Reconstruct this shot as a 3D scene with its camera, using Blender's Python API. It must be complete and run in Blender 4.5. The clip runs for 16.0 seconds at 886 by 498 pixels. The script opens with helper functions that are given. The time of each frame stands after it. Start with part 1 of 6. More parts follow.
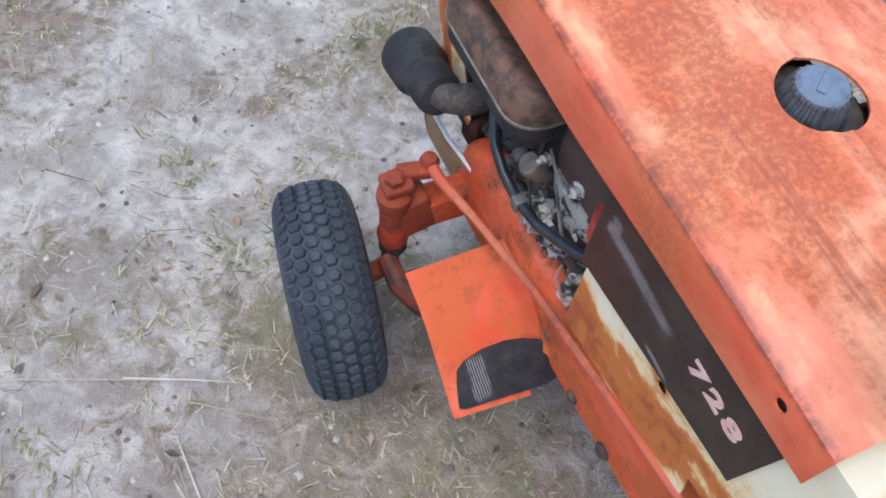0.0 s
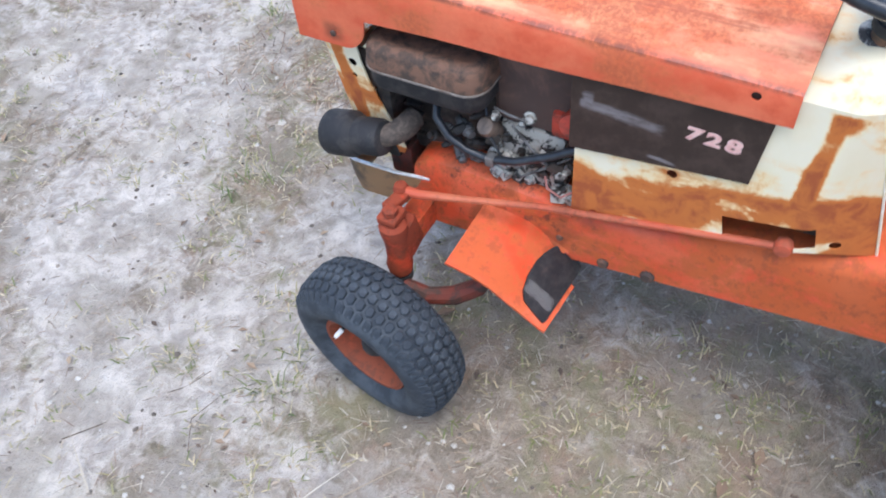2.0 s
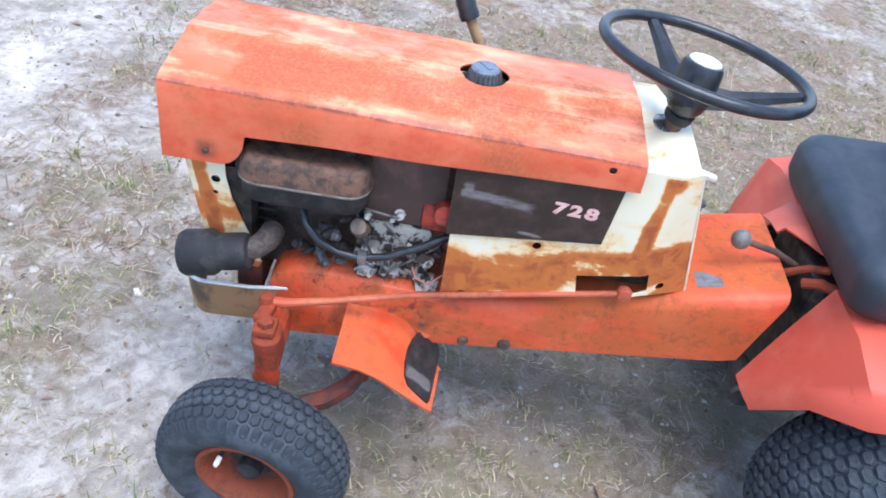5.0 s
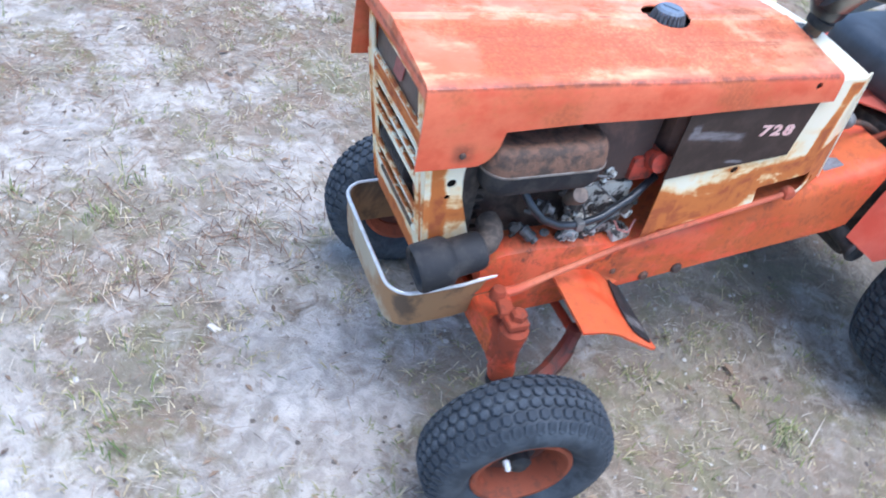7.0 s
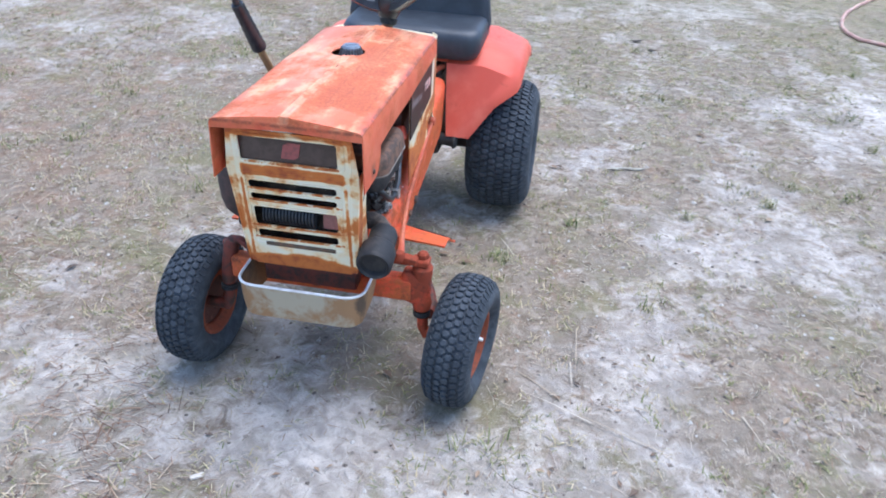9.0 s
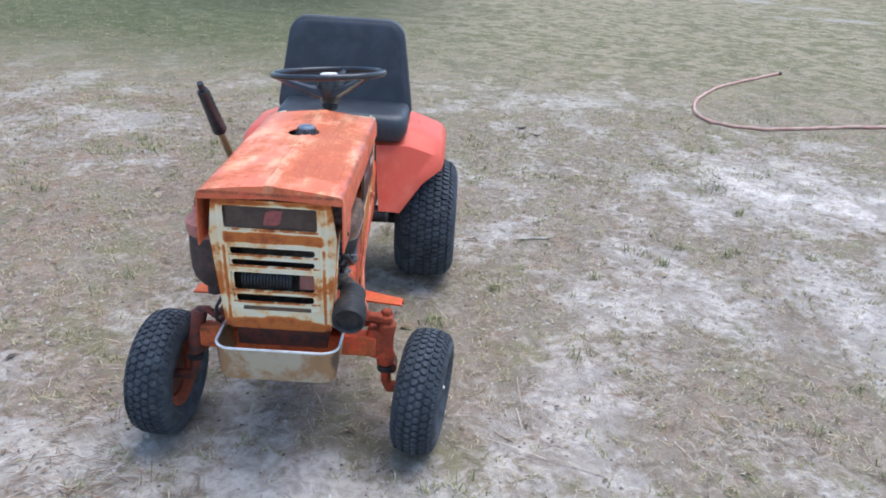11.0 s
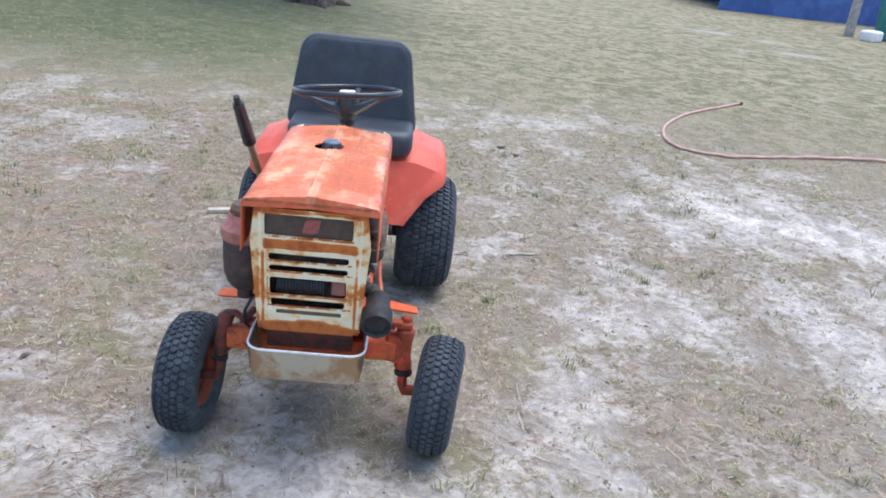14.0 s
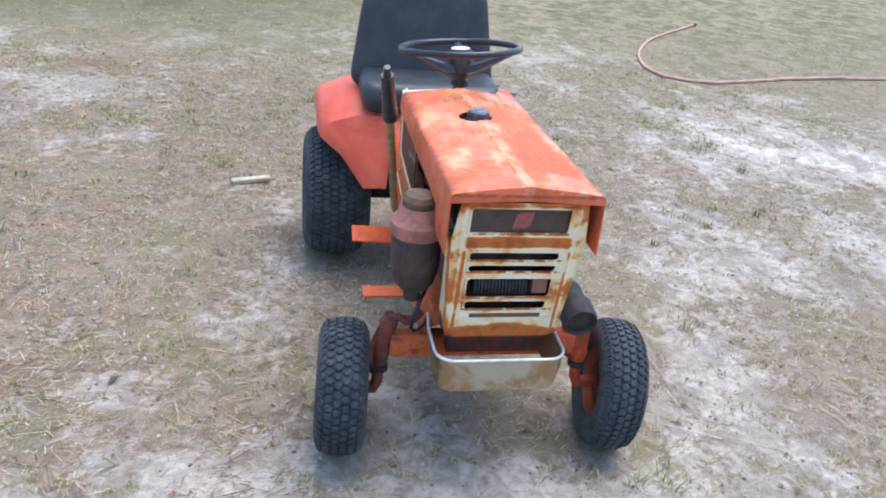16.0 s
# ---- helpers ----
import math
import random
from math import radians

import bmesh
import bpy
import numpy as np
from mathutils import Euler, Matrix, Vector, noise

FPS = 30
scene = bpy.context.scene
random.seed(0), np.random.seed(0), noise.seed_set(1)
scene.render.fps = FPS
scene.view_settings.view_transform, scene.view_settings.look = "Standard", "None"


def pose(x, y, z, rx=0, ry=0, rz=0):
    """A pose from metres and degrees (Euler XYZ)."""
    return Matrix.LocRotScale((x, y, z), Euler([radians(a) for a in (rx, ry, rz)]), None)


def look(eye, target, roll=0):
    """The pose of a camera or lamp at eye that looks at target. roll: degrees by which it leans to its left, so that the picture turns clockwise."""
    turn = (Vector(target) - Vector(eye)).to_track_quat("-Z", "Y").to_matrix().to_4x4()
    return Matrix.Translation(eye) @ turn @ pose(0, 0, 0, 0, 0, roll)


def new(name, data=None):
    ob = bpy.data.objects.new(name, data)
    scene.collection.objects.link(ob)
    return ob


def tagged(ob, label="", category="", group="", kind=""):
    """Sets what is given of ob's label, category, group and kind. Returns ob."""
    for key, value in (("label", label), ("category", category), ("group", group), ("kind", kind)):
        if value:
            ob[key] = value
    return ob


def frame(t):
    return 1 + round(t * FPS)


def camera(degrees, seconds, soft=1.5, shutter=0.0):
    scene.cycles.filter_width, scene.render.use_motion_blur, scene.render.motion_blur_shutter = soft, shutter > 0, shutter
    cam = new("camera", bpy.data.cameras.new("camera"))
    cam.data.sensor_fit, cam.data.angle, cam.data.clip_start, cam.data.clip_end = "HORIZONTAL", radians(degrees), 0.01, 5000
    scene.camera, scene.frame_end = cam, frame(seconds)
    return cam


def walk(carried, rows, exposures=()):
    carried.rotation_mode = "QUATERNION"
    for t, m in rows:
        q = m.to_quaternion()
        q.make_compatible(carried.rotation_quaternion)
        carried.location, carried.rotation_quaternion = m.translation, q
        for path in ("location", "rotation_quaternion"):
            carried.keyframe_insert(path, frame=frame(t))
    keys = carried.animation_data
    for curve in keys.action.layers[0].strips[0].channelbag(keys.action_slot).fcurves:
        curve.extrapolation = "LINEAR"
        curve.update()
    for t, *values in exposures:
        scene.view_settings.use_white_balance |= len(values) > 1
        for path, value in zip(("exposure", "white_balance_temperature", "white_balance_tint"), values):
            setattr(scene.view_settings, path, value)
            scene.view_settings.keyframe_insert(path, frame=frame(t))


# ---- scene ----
cam = camera(57.7, 16.0, soft=1.8, shutter=0.3)
PATH = [
    (0, (-0.531, 0.031, 1.342), (-0.018, 0.928, -0.371), 7.8),
    (0.5, (-0.542, 0.026, 1.331), (0.059, 0.915, -0.357), 8.3),
    (1, (-0.67, 0.018, 1.362), (0.148, 0.865, -0.255), 4.1),
    (1.5, (-0.845, 0.017, 1.408), (0.184, 0.794, -0.122), -2.8),
    (2, (-1.03, 0.016, 1.452), (0.035, 0.754, -0.071), -7.2),
    (2.5, (-1.2, 0.075, 1.45), (0.089, 0.72, 0.063), -4.6),
    (3, (-1.29, 0.196, 1.453), (0.19, 0.622, 0.177), -0.2),
    (3.5, (-1.299, 0.238, 1.454), (0.21, 0.525, 0.174), 1.9),
    (4, (-1.297, 0.253, 1.452), (0.226, 0.449, 0.17), 3.9),
    (4.2, (-1.305, 0.266, 1.446), (0.229, 0.423, 0.172), 5.0),
    (6.3, (-1.192, 0.874, 1.455), (0.27, 0.357, 0.192), 15.6),
    (6.5, (-1.178, 0.989, 1.442), (0.239, 0.39, 0.165), 15.8),
    (7, (-1.047, 1.247, 1.387), (0.261, 0.515, 0.063), 12.8),
    (7.5, (-0.85, 1.473, 1.351), (0.224, 0.378, 0.068), 9.8),
    (8, (-0.695, 1.684, 1.391), (-0.067, 0.277, 0.116), 8.3),
    (8.5, (-0.676, 2.014, 1.437), (-0.234, 0.438, 0.288), 5.3),
    (9, (-0.607, 2.328, 1.479), (-0.323, 0.639, 0.447), 2.5),
    (9.2, (-0.58, 2.431, 1.495), (-0.35, 0.722, 0.483), 1.4),
    (11.3, (-0.358, 2.637, 1.472), (-0.388, 0.801, 0.679), 4.4),
    (11.5, (-0.327, 2.719, 1.514), (-0.362, 0.882, 0.725), 5.1),
    (12, (-0.32, 2.727, 1.514), (-0.368, 0.879, 0.75), 5.6),
    (12.5, (-0.312, 2.74, 1.512), (-0.372, 0.887, 0.76), 5.9),
    (13, (-0.305, 2.744, 1.515), (-0.374, 0.893, 0.762), 6.1),
    (13.5, (-0.306, 2.749, 1.521), (-0.377, 0.898, 0.765), 6.2),
    (14, (-0.22, 2.701, 1.503), (-0.34, 0.856, 0.739), 6.6),
    (14.5, (-0.122, 2.623, 1.484), (-0.269, 0.782, 0.716), 6.3),
    (15, (0.027, 2.504, 1.492), (-0.155, 0.671, 0.713), 5.5),
    (15.5, (0.289, 2.403, 1.476), (-0.005, 0.606, 0.649), 5.8),
    (16, (0.501, 2.33, 1.46), (0.111, 0.587, 0.561), 6.1),
]
EXPOSURES = [(0.0, 0.80, 5950, 10), (1.0, 0.98, 5950, 10), (2.0, 1.10, 5970, 10), (3.0, 1.18, 6000, 10), (4.2, 1.2, 6000, 10), (6.3, 1.50, 5350, 10), (7.5, 1.28, 5620, 10), (8.5, 1.31, 5750, 10), (9.2, 1.17, 5680, 10), (11.3, 0.99, 6020, 10), (13.5, 1.10, 6040, 10), (16.0, 1.18, 6150, 10)]
walk(cam, [(t, look(eye, target, roll)) for t, eye, target, roll in PATH], EXPOSURES)

# ---- world and light ----
world = bpy.data.worlds.new("sky")
scene.world = world
world.use_nodes = True
wn = world.node_tree
sky = wn.nodes.new("ShaderNodeTexSky")
sky.sky_type = "NISHITA"
sky.sun_disc = False
sky.sun_elevation = radians(74)
sky.sun_rotation = radians(232)
sky.air_density = 1.0
sky.dust_density = 1.5
wn.links.new(sky.outputs[0], wn.nodes["Background"].inputs[0])
wn.nodes["Background"].inputs[1].default_value = 0.15
sun_data = bpy.data.lights.new("sun", "SUN")
sun_data.energy = 1.5
sun_data.angle = radians(50)
sun_data.color = (1.0, 0.97, 0.93)
sun_ob = new("sun", sun_data)
sun_ob.matrix_world = look((0, 0, 10), (1.3, 1.0, 4.0))
scene.view_settings.exposure = 0.0


# ---- materials ----
class Nodes:
    """A small builder for node materials in object space."""

    def __init__(self, name, rough=0.6, metal=0.0, spec=0.5):
        self.mat = bpy.data.materials.new(name)
        self.mat.use_nodes = True
        self.tree = self.mat.node_tree
        self.bsdf = self.tree.nodes["Principled BSDF"]
        self.bsdf.inputs["Roughness"].default_value = rough
        self.bsdf.inputs["Metallic"].default_value = metal
        self.bsdf.inputs["Specular IOR Level"].default_value = spec
        self.coord = self.tree.nodes.new("ShaderNodeTexCoord").outputs["Object"]

    def link(self, a, b):
        self.tree.links.new(a, b)

    def mapped(self, scale=(1, 1, 1), shift=(0, 0, 0), turn=(0, 0, 0)):
        n = self.tree.nodes.new("ShaderNodeMapping")
        n.inputs["Scale"].default_value = scale
        n.inputs["Location"].default_value = shift
        n.inputs["Rotation"].default_value = turn
        self.link(self.coord, n.inputs["Vector"])
        return n.outputs[0]

    def noise(self, scale, detail=4, rough=0.55, at=None, warp=0.0):
        n = self.tree.nodes.new("ShaderNodeTexNoise")
        n.inputs["Scale"].default_value = scale
        n.inputs["Detail"].default_value = detail
        n.inputs["Roughness"].default_value = rough
        n.inputs["Distortion"].default_value = warp
        self.link(at or self.coord, n.inputs["Vector"])
        return n.outputs[0]

    def step(self, value, low, high):
        n = self.tree.nodes.new("ShaderNodeMapRange")
        n.interpolation_type = "SMOOTHSTEP"
        n.inputs["From Min"].default_value = low
        n.inputs["From Max"].default_value = high
        self.link(value, n.inputs["Value"])
        return n.outputs[0]

    def math(self, op, a, b, free=False):
        n = self.tree.nodes.new("ShaderNodeMath")
        n.operation = op
        n.use_clamp = op != "SUBTRACT" and not free
        for k, v in enumerate((a, b)):
            if isinstance(v, (int, float)):
                n.inputs[k].default_value = v
            else:
                self.link(v, n.inputs[k])
        return n.outputs[0]

    def mix(self, fac, a, b):
        n = self.tree.nodes.new("ShaderNodeMix")
        n.data_type = "RGBA"
        if isinstance(fac, (int, float)):
            n.inputs[0].default_value = fac
        else:
            self.link(fac, n.inputs[0])
        for k, v in ((6, a), (7, b)):
            if isinstance(v, tuple):
                n.inputs[k].default_value = (*v, 1)
            else:
                self.link(v, n.inputs[k])
        return n.outputs[2]

    def attr(self, name):
        n = self.tree.nodes.new("ShaderNodeAttribute")
        n.attribute_name = name
        return n.outputs["Fac"]

    def axis(self, k):
        n = self.tree.nodes.new("ShaderNodeSeparateXYZ")
        self.link(self.coord, n.inputs[0])
        return n.outputs[k]

    def island(self):
        return self.tree.nodes.new("ShaderNodeNewGeometry").outputs["Random Per Island"]

    def colour(self, c):
        if isinstance(c, tuple):
            self.bsdf.inputs["Base Color"].default_value = (*c, 1)
        else:
            self.link(c, self.bsdf.inputs["Base Color"])
        return self

    def rough(self, r):
        self.link(r, self.bsdf.inputs["Roughness"])
        return self

    def bump(self, height, distance=0.002, strength=0.6):
        n = self.tree.nodes.new("ShaderNodeBump")
        n.inputs["Distance"].default_value = distance
        n.inputs["Strength"].default_value = strength
        self.link(height, n.inputs["Height"])
        self.link(n.outputs[0], self.bsdf.inputs["Normal"])
        return self


def range_of(n, value, low, high):
    r = n.tree.nodes.new("ShaderNodeMapRange")
    r.inputs["To Min"].default_value = low
    r.inputs["To Max"].default_value = high
    n.link(value, r.inputs["Value"])
    return r.outputs[0]


def weathered_paint(name, paint, faded, rust, deep, amount, streak=(6, 1.6, 6)):
    """Old sprayed paint: faded areas, thin rust bleeding through, a few deep spots."""
    n = Nodes(name, 0.55, 0.0, 0.28)
    big = n.noise(4.2, 5, 0.6, n.mapped((1, 1, 1), (3.1, 1.7, 0.4)), 0.6)
    long = n.noise(1.0, 6, 0.65, n.mapped(streak), 0.4)
    fine = n.noise(70, 4, 0.7)
    grain = n.noise(260, 3, 0.7)
    c = n.mix(n.step(big, 0.42, 0.66), paint, faded)
    wear = n.math("ADD", n.math("MULTIPLY", long, 0.7), n.math("MULTIPLY", fine, 0.3))
    mask = n.step(wear, 0.60 - amount, 0.72 - amount)
    c = n.mix(n.math("MULTIPLY", mask, 0.65), c, rust)
    speck = n.math("MULTIPLY", mask, n.step(n.noise(38, 5, 0.75), 0.52, 0.62))
    c = n.mix(n.math("MULTIPLY", speck, 0.40), c, deep)
    c = n.mix(n.math("MULTIPLY", n.step(grain, 0.55, 0.75), 0.18), c, deep)
    n.colour(c)
    n.rough(range_of(n, mask, 0.42, 0.8))
    return n.bump(n.math("ADD", n.math("MULTIPLY", fine, 0.5), grain), 0.0008, 0.5).mat


def hood_paint(name):
    """Faded orange enamel: a brown rust wash and pale scuffs on the upper faces, redder sides, a worn fold line."""
    n = Nodes(name, 0.5)
    big = n.noise(4.0, 5, 0.62, n.mapped((1.3, 0.9, 1.3), (3.1, 1.7, 0.4)))
    streak = n.noise(1.0, 6, 0.62, n.mapped((26, 3.0, 26), (0.4, 0.2, 0.1)))
    fine, grain = n.noise(150, 6, 0.78), n.noise(340, 3, 0.7)
    mott = n.noise(17, 7, 0.72, n.mapped((1, 0.8, 1), (2, 5, 1)))
    area = n.noise(5.2, 5, 0.6, n.mapped((1.2, 0.8, 1), (0.7, 3.3, 0)))
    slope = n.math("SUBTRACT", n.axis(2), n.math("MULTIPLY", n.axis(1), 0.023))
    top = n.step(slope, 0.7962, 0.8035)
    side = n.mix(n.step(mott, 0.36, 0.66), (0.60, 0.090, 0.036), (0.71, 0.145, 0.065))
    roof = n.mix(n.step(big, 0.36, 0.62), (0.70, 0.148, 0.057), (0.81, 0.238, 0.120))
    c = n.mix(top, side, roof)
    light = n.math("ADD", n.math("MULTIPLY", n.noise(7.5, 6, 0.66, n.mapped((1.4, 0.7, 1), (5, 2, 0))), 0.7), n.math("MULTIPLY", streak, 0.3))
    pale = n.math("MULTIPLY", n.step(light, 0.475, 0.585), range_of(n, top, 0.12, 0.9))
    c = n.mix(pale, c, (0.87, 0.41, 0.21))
    wear = n.math("ADD", n.math("ADD", n.math("MULTIPLY", area, 0.52), n.math("MULTIPLY", streak, 0.16)), n.math("MULTIPLY", mott, 0.32))
    patch = n.math("MULTIPLY", near_to(n, n.axis(0), -0.085, 0.03, 0.085), n.math("MULTIPLY", n.step(n.axis(1), 0.22, 0.36), n.step(n.axis(1), 0.80, 0.66)))
    wear = n.math("ADD", wear, n.math("MULTIPLY", patch, 0.105))
    wash = n.math("MULTIPLY", n.step(wear, 0.445, 0.545), range_of(n, top, 0.78, 0.85))
    c = n.mix(n.math("MULTIPLY", wash, 0.8), c, (0.53, 0.132, 0.036))
    grit = n.math("MULTIPLY", n.step(wear, 0.45, 0.56), n.step(n.math("ADD", n.math("MULTIPLY", fine, 0.7), n.math("MULTIPLY", wear, 0.3)), 0.44, 0.57))
    c = n.mix(n.math("MULTIPLY", grit, range_of(n, top, 0.42, 0.60)), c, (0.30, 0.055, 0.028))
    smear = n.math("MULTIPLY", n.step(n.noise(1.0, 5, 0.6, n.mapped((75, 2.6, 75), (3, 1, 2)), 0.2), 0.56, 0.66), n.math("MULTIPLY", n.step(area, 0.40, 0.54), top))
    c = n.mix(n.math("MULTIPLY", smear, 0.55), c, (0.34, 0.075, 0.035))
    edge = n.math("ABSOLUTE", n.math("SUBTRACT", slope, 0.7959), 0)
    worn = n.math("MULTIPLY", n.step(edge, 0.0065, 0.0005), n.step(n.noise(45, 6, 0.8), 0.36, 0.58))
    ridge = n.math("MULTIPLY", n.step(n.math("ABSOLUTE", n.axis(0), 0), 0.0030, 0.0008), n.step(n.noise(12, 5, 0.7), 0.50, 0.58))
    c = n.mix(n.math("MULTIPLY", n.math("MAXIMUM", worn, n.math("MULTIPLY", ridge, top)), 0.8), c, (0.16, 0.05, 0.028))
    crest = n.math("MULTIPLY", n.step(n.math("ABSOLUTE", n.axis(0), 0), 0.013, 0.008), n.math("MULTIPLY", n.step(n.noise(9, 5, 0.7), 0.42, 0.56), top))
    c = n.mix(n.math("MULTIPLY", crest, 0.38), c, (0.90, 0.50, 0.30))
    spot = n.math("MULTIPLY", n.math("MULTIPLY", near_to(n, n.axis(1), 0.765, 0.006, 0.026), near_to(n, n.axis(2), 0.703, 0.006, 0.024)), n.step(n.noise(60, 5, 0.7), 0.30, 0.55))
    c = n.mix(n.math("MULTIPLY", spot, 0.75), c, (0.20, 0.06, 0.03))
    n.colour(c)
    n.rough(range_of(n, wash, 0.36, 0.75))
    return n.bump(n.math("ADD", n.math("MULTIPLY", fine, 0.6), n.math("MULTIPLY", grain, 0.4)), 0.0007, 0.5).mat


def near_to(n, value, centre, full, none):
    """1 where value lies within full of the centre, falling to 0 at none."""
    return n.step(n.math("ABSOLUTE", n.math("SUBTRACT", value, centre), 0), none, full)


def rusty_cream(name, stains):
    """Cream enamel with orange rust: loose blotches, and stains of their own shape."""
    n = Nodes(name, 0.42)
    band = n.noise(1.0, 4, 0.55, n.mapped((9, 7, 12), (0.3, 2.2, 0.9)), 0.5)
    fine = n.noise(75, 5, 0.72)
    mid = n.noise(22, 5, 0.65, None, 0.6)
    wear = n.math("ADD", n.math("MULTIPLY", band, 0.66), n.math("MULTIPLY", fine, 0.07))
    wear = n.math("ADD", n.math("ADD", wear, n.math("MULTIPLY", mid, 0.27)), n.math("MULTIPLY", n.math("SUBTRACT", stains(n), 0.12), 0.27, True), True)
    c = n.mix(n.step(n.noise(9, 4), 0.4, 0.7), (0.84, 0.765, 0.565), (0.80, 0.71, 0.48))
    c = n.mix(n.math("MULTIPLY", n.step(wear, 0.455, 0.575), 0.80), c, (0.85, 0.55, 0.20))
    c = n.mix(n.math("MULTIPLY", n.step(wear, 0.515, 0.615), 0.95), c, (0.52, 0.135, 0.018))
    c = n.mix(n.math("MULTIPLY", n.step(wear, 0.63, 0.75), range_of(n, n.step(mid, 0.42, 0.6), 0.15, 0.85)), c, (0.33, 0.075, 0.022))
    n.colour(c)
    n.rough(range_of(n, n.step(wear, 0.51, 0.60), 0.33, 0.85))
    return n.bump(fine, 0.0008, 0.5).mat


def side_stains(n):
    y, z = n.axis(1), n.axis(2)
    low = near_to(n, n.math("ADD", z, n.math("MULTIPLY", y, 0.2, True), True), 0.580, 0.026, 0.056)
    low = n.math("MULTIPLY", low, range_of(n, n.step(n.noise(13, 4, 0.6, n.mapped((1, 0.8, 1.3), (2, 4, 7)), 0.8), 0.36, 0.58), 0.50, 1.0))
    front = n.math("MULTIPLY", near_to(n, z, 0.515, 0.03, 0.09), n.step(y, 0.22, 0.33))
    lean = n.math("SUBTRACT", y, n.math("MULTIPLY", n.math("SUBTRACT", 0.68, z), 0.0875, True))
    drip = n.math("MULTIPLY", near_to(n, lean, 0.012, 0.005, 0.019), n.math("MULTIPLY", n.step(z, 0.575, 0.62), n.step(z, 0.779, 0.772)))
    blot = n.math("MULTIPLY", n.math("MULTIPLY", near_to(n, y, 0.0, 0.003, 0.027), near_to(n, z, 0.764, 0.002, 0.025)), n.step(z, 0.7815, 0.777))
    back = n.math("MULTIPLY", n.step(n.math("ADD", y, n.math("MULTIPLY", n.math("SUBTRACT", z, 0.52), 0.40, True), True), -0.020, -0.062), n.step(z, 0.72, 0.64))
    return n.math("MAXIMUM", n.math("MAXIMUM", low, front), n.math("MAXIMUM", n.math("MAXIMUM", drip, blot), back))


def grille_stains(n):
    x, y, z = n.math("ABSOLUTE", n.axis(0), 0), n.axis(1), n.axis(2)
    depth = n.math("SUBTRACT", y, n.math("ADD", n.math("MULTIPLY", n.math("SUBTRACT", z, 0.425), 0.1425, True), 0.774, True))
    side = n.math("MULTIPLY", n.step(x, 0.1265, 0.134), n.step(depth, -0.012, -0.004))
    wing = n.math("MULTIPLY", n.math("MULTIPLY", n.step(depth, -0.004, -0.012), n.step(depth, -0.044, -0.026)), 0.85)
    flank = n.math("MAXIMUM", n.math("MULTIPLY", side, 0.36), wing)
    bar = n.math("MULTIPLY", n.math("MULTIPLY", near_to(n, z, 0.694, 0.008, 0.020), n.step(x, 0.128, 0.112)), 0.95)
    foot = n.step(n.math("ADD", z, n.math("MULTIPLY", x, 0.16)), 0.480, 0.456)
    groove = n.math("MULTIPLY", near_to(n, x, 0.121, 0.002, 0.006), n.math("MULTIPLY", n.step(z, 0.68, 0.66), 0.6))
    lip = n.math("MULTIPLY", n.step(z, 0.775, 0.79), 0.8)
    inside = n.step(x, 0.114, 0.106)
    chips = n.step(n.noise(42, 5, 0.7), 0.36, 0.56)
    for level in (0.7165, 0.6460, 0.6140, 0.5420, 0.5080):
        bar = n.math("MAXIMUM", bar, n.math("MULTIPLY", n.math("MULTIPLY", near_to(n, z, level, 0.001, 0.0045), inside), chips))
    return n.math("MAXIMUM", n.math("MAXIMUM", n.math("MAXIMUM", flank, bar), n.math("MAXIMUM", n.math("MAXIMUM", foot, groove), lip)), 0.15)


def bumper_paint(name):
    """Tan paint with brown rust blotches; shading of the returns is put in as darker brown."""
    n = Nodes(name, 0.65)
    v = n.math("ADD", n.noise(9, 5, 0.65, None, 0.4), n.math("MULTIPLY", n.step(n.math("ABSOLUTE", n.axis(0), 0), 0.13, 0.156), 0.3))
    c = n.mix(n.step(v, 0.43, 0.58), (0.41, 0.35, 0.245), (0.31, 0.175, 0.08))
    c = n.mix(n.step(v, 0.72, 0.90), c, (0.10, 0.065, 0.04))
    return n.colour(c).bump(n.noise(40, 4, 0.7), 0.0008, 0.6).mat


def mottled(name, a, b, scale=30, rough=0.6, metal=0.0, bump=0.0008, low=0.4, high=0.65, spec=0.5):
    n = Nodes(name, rough, metal, spec)
    v = n.noise(scale, 5, 0.65, None, 0.4)
    n.colour(n.mix(n.step(v, low, high), a, b))
    return n.bump(n.noise(scale * 4, 4, 0.7), bump, 0.6).mat


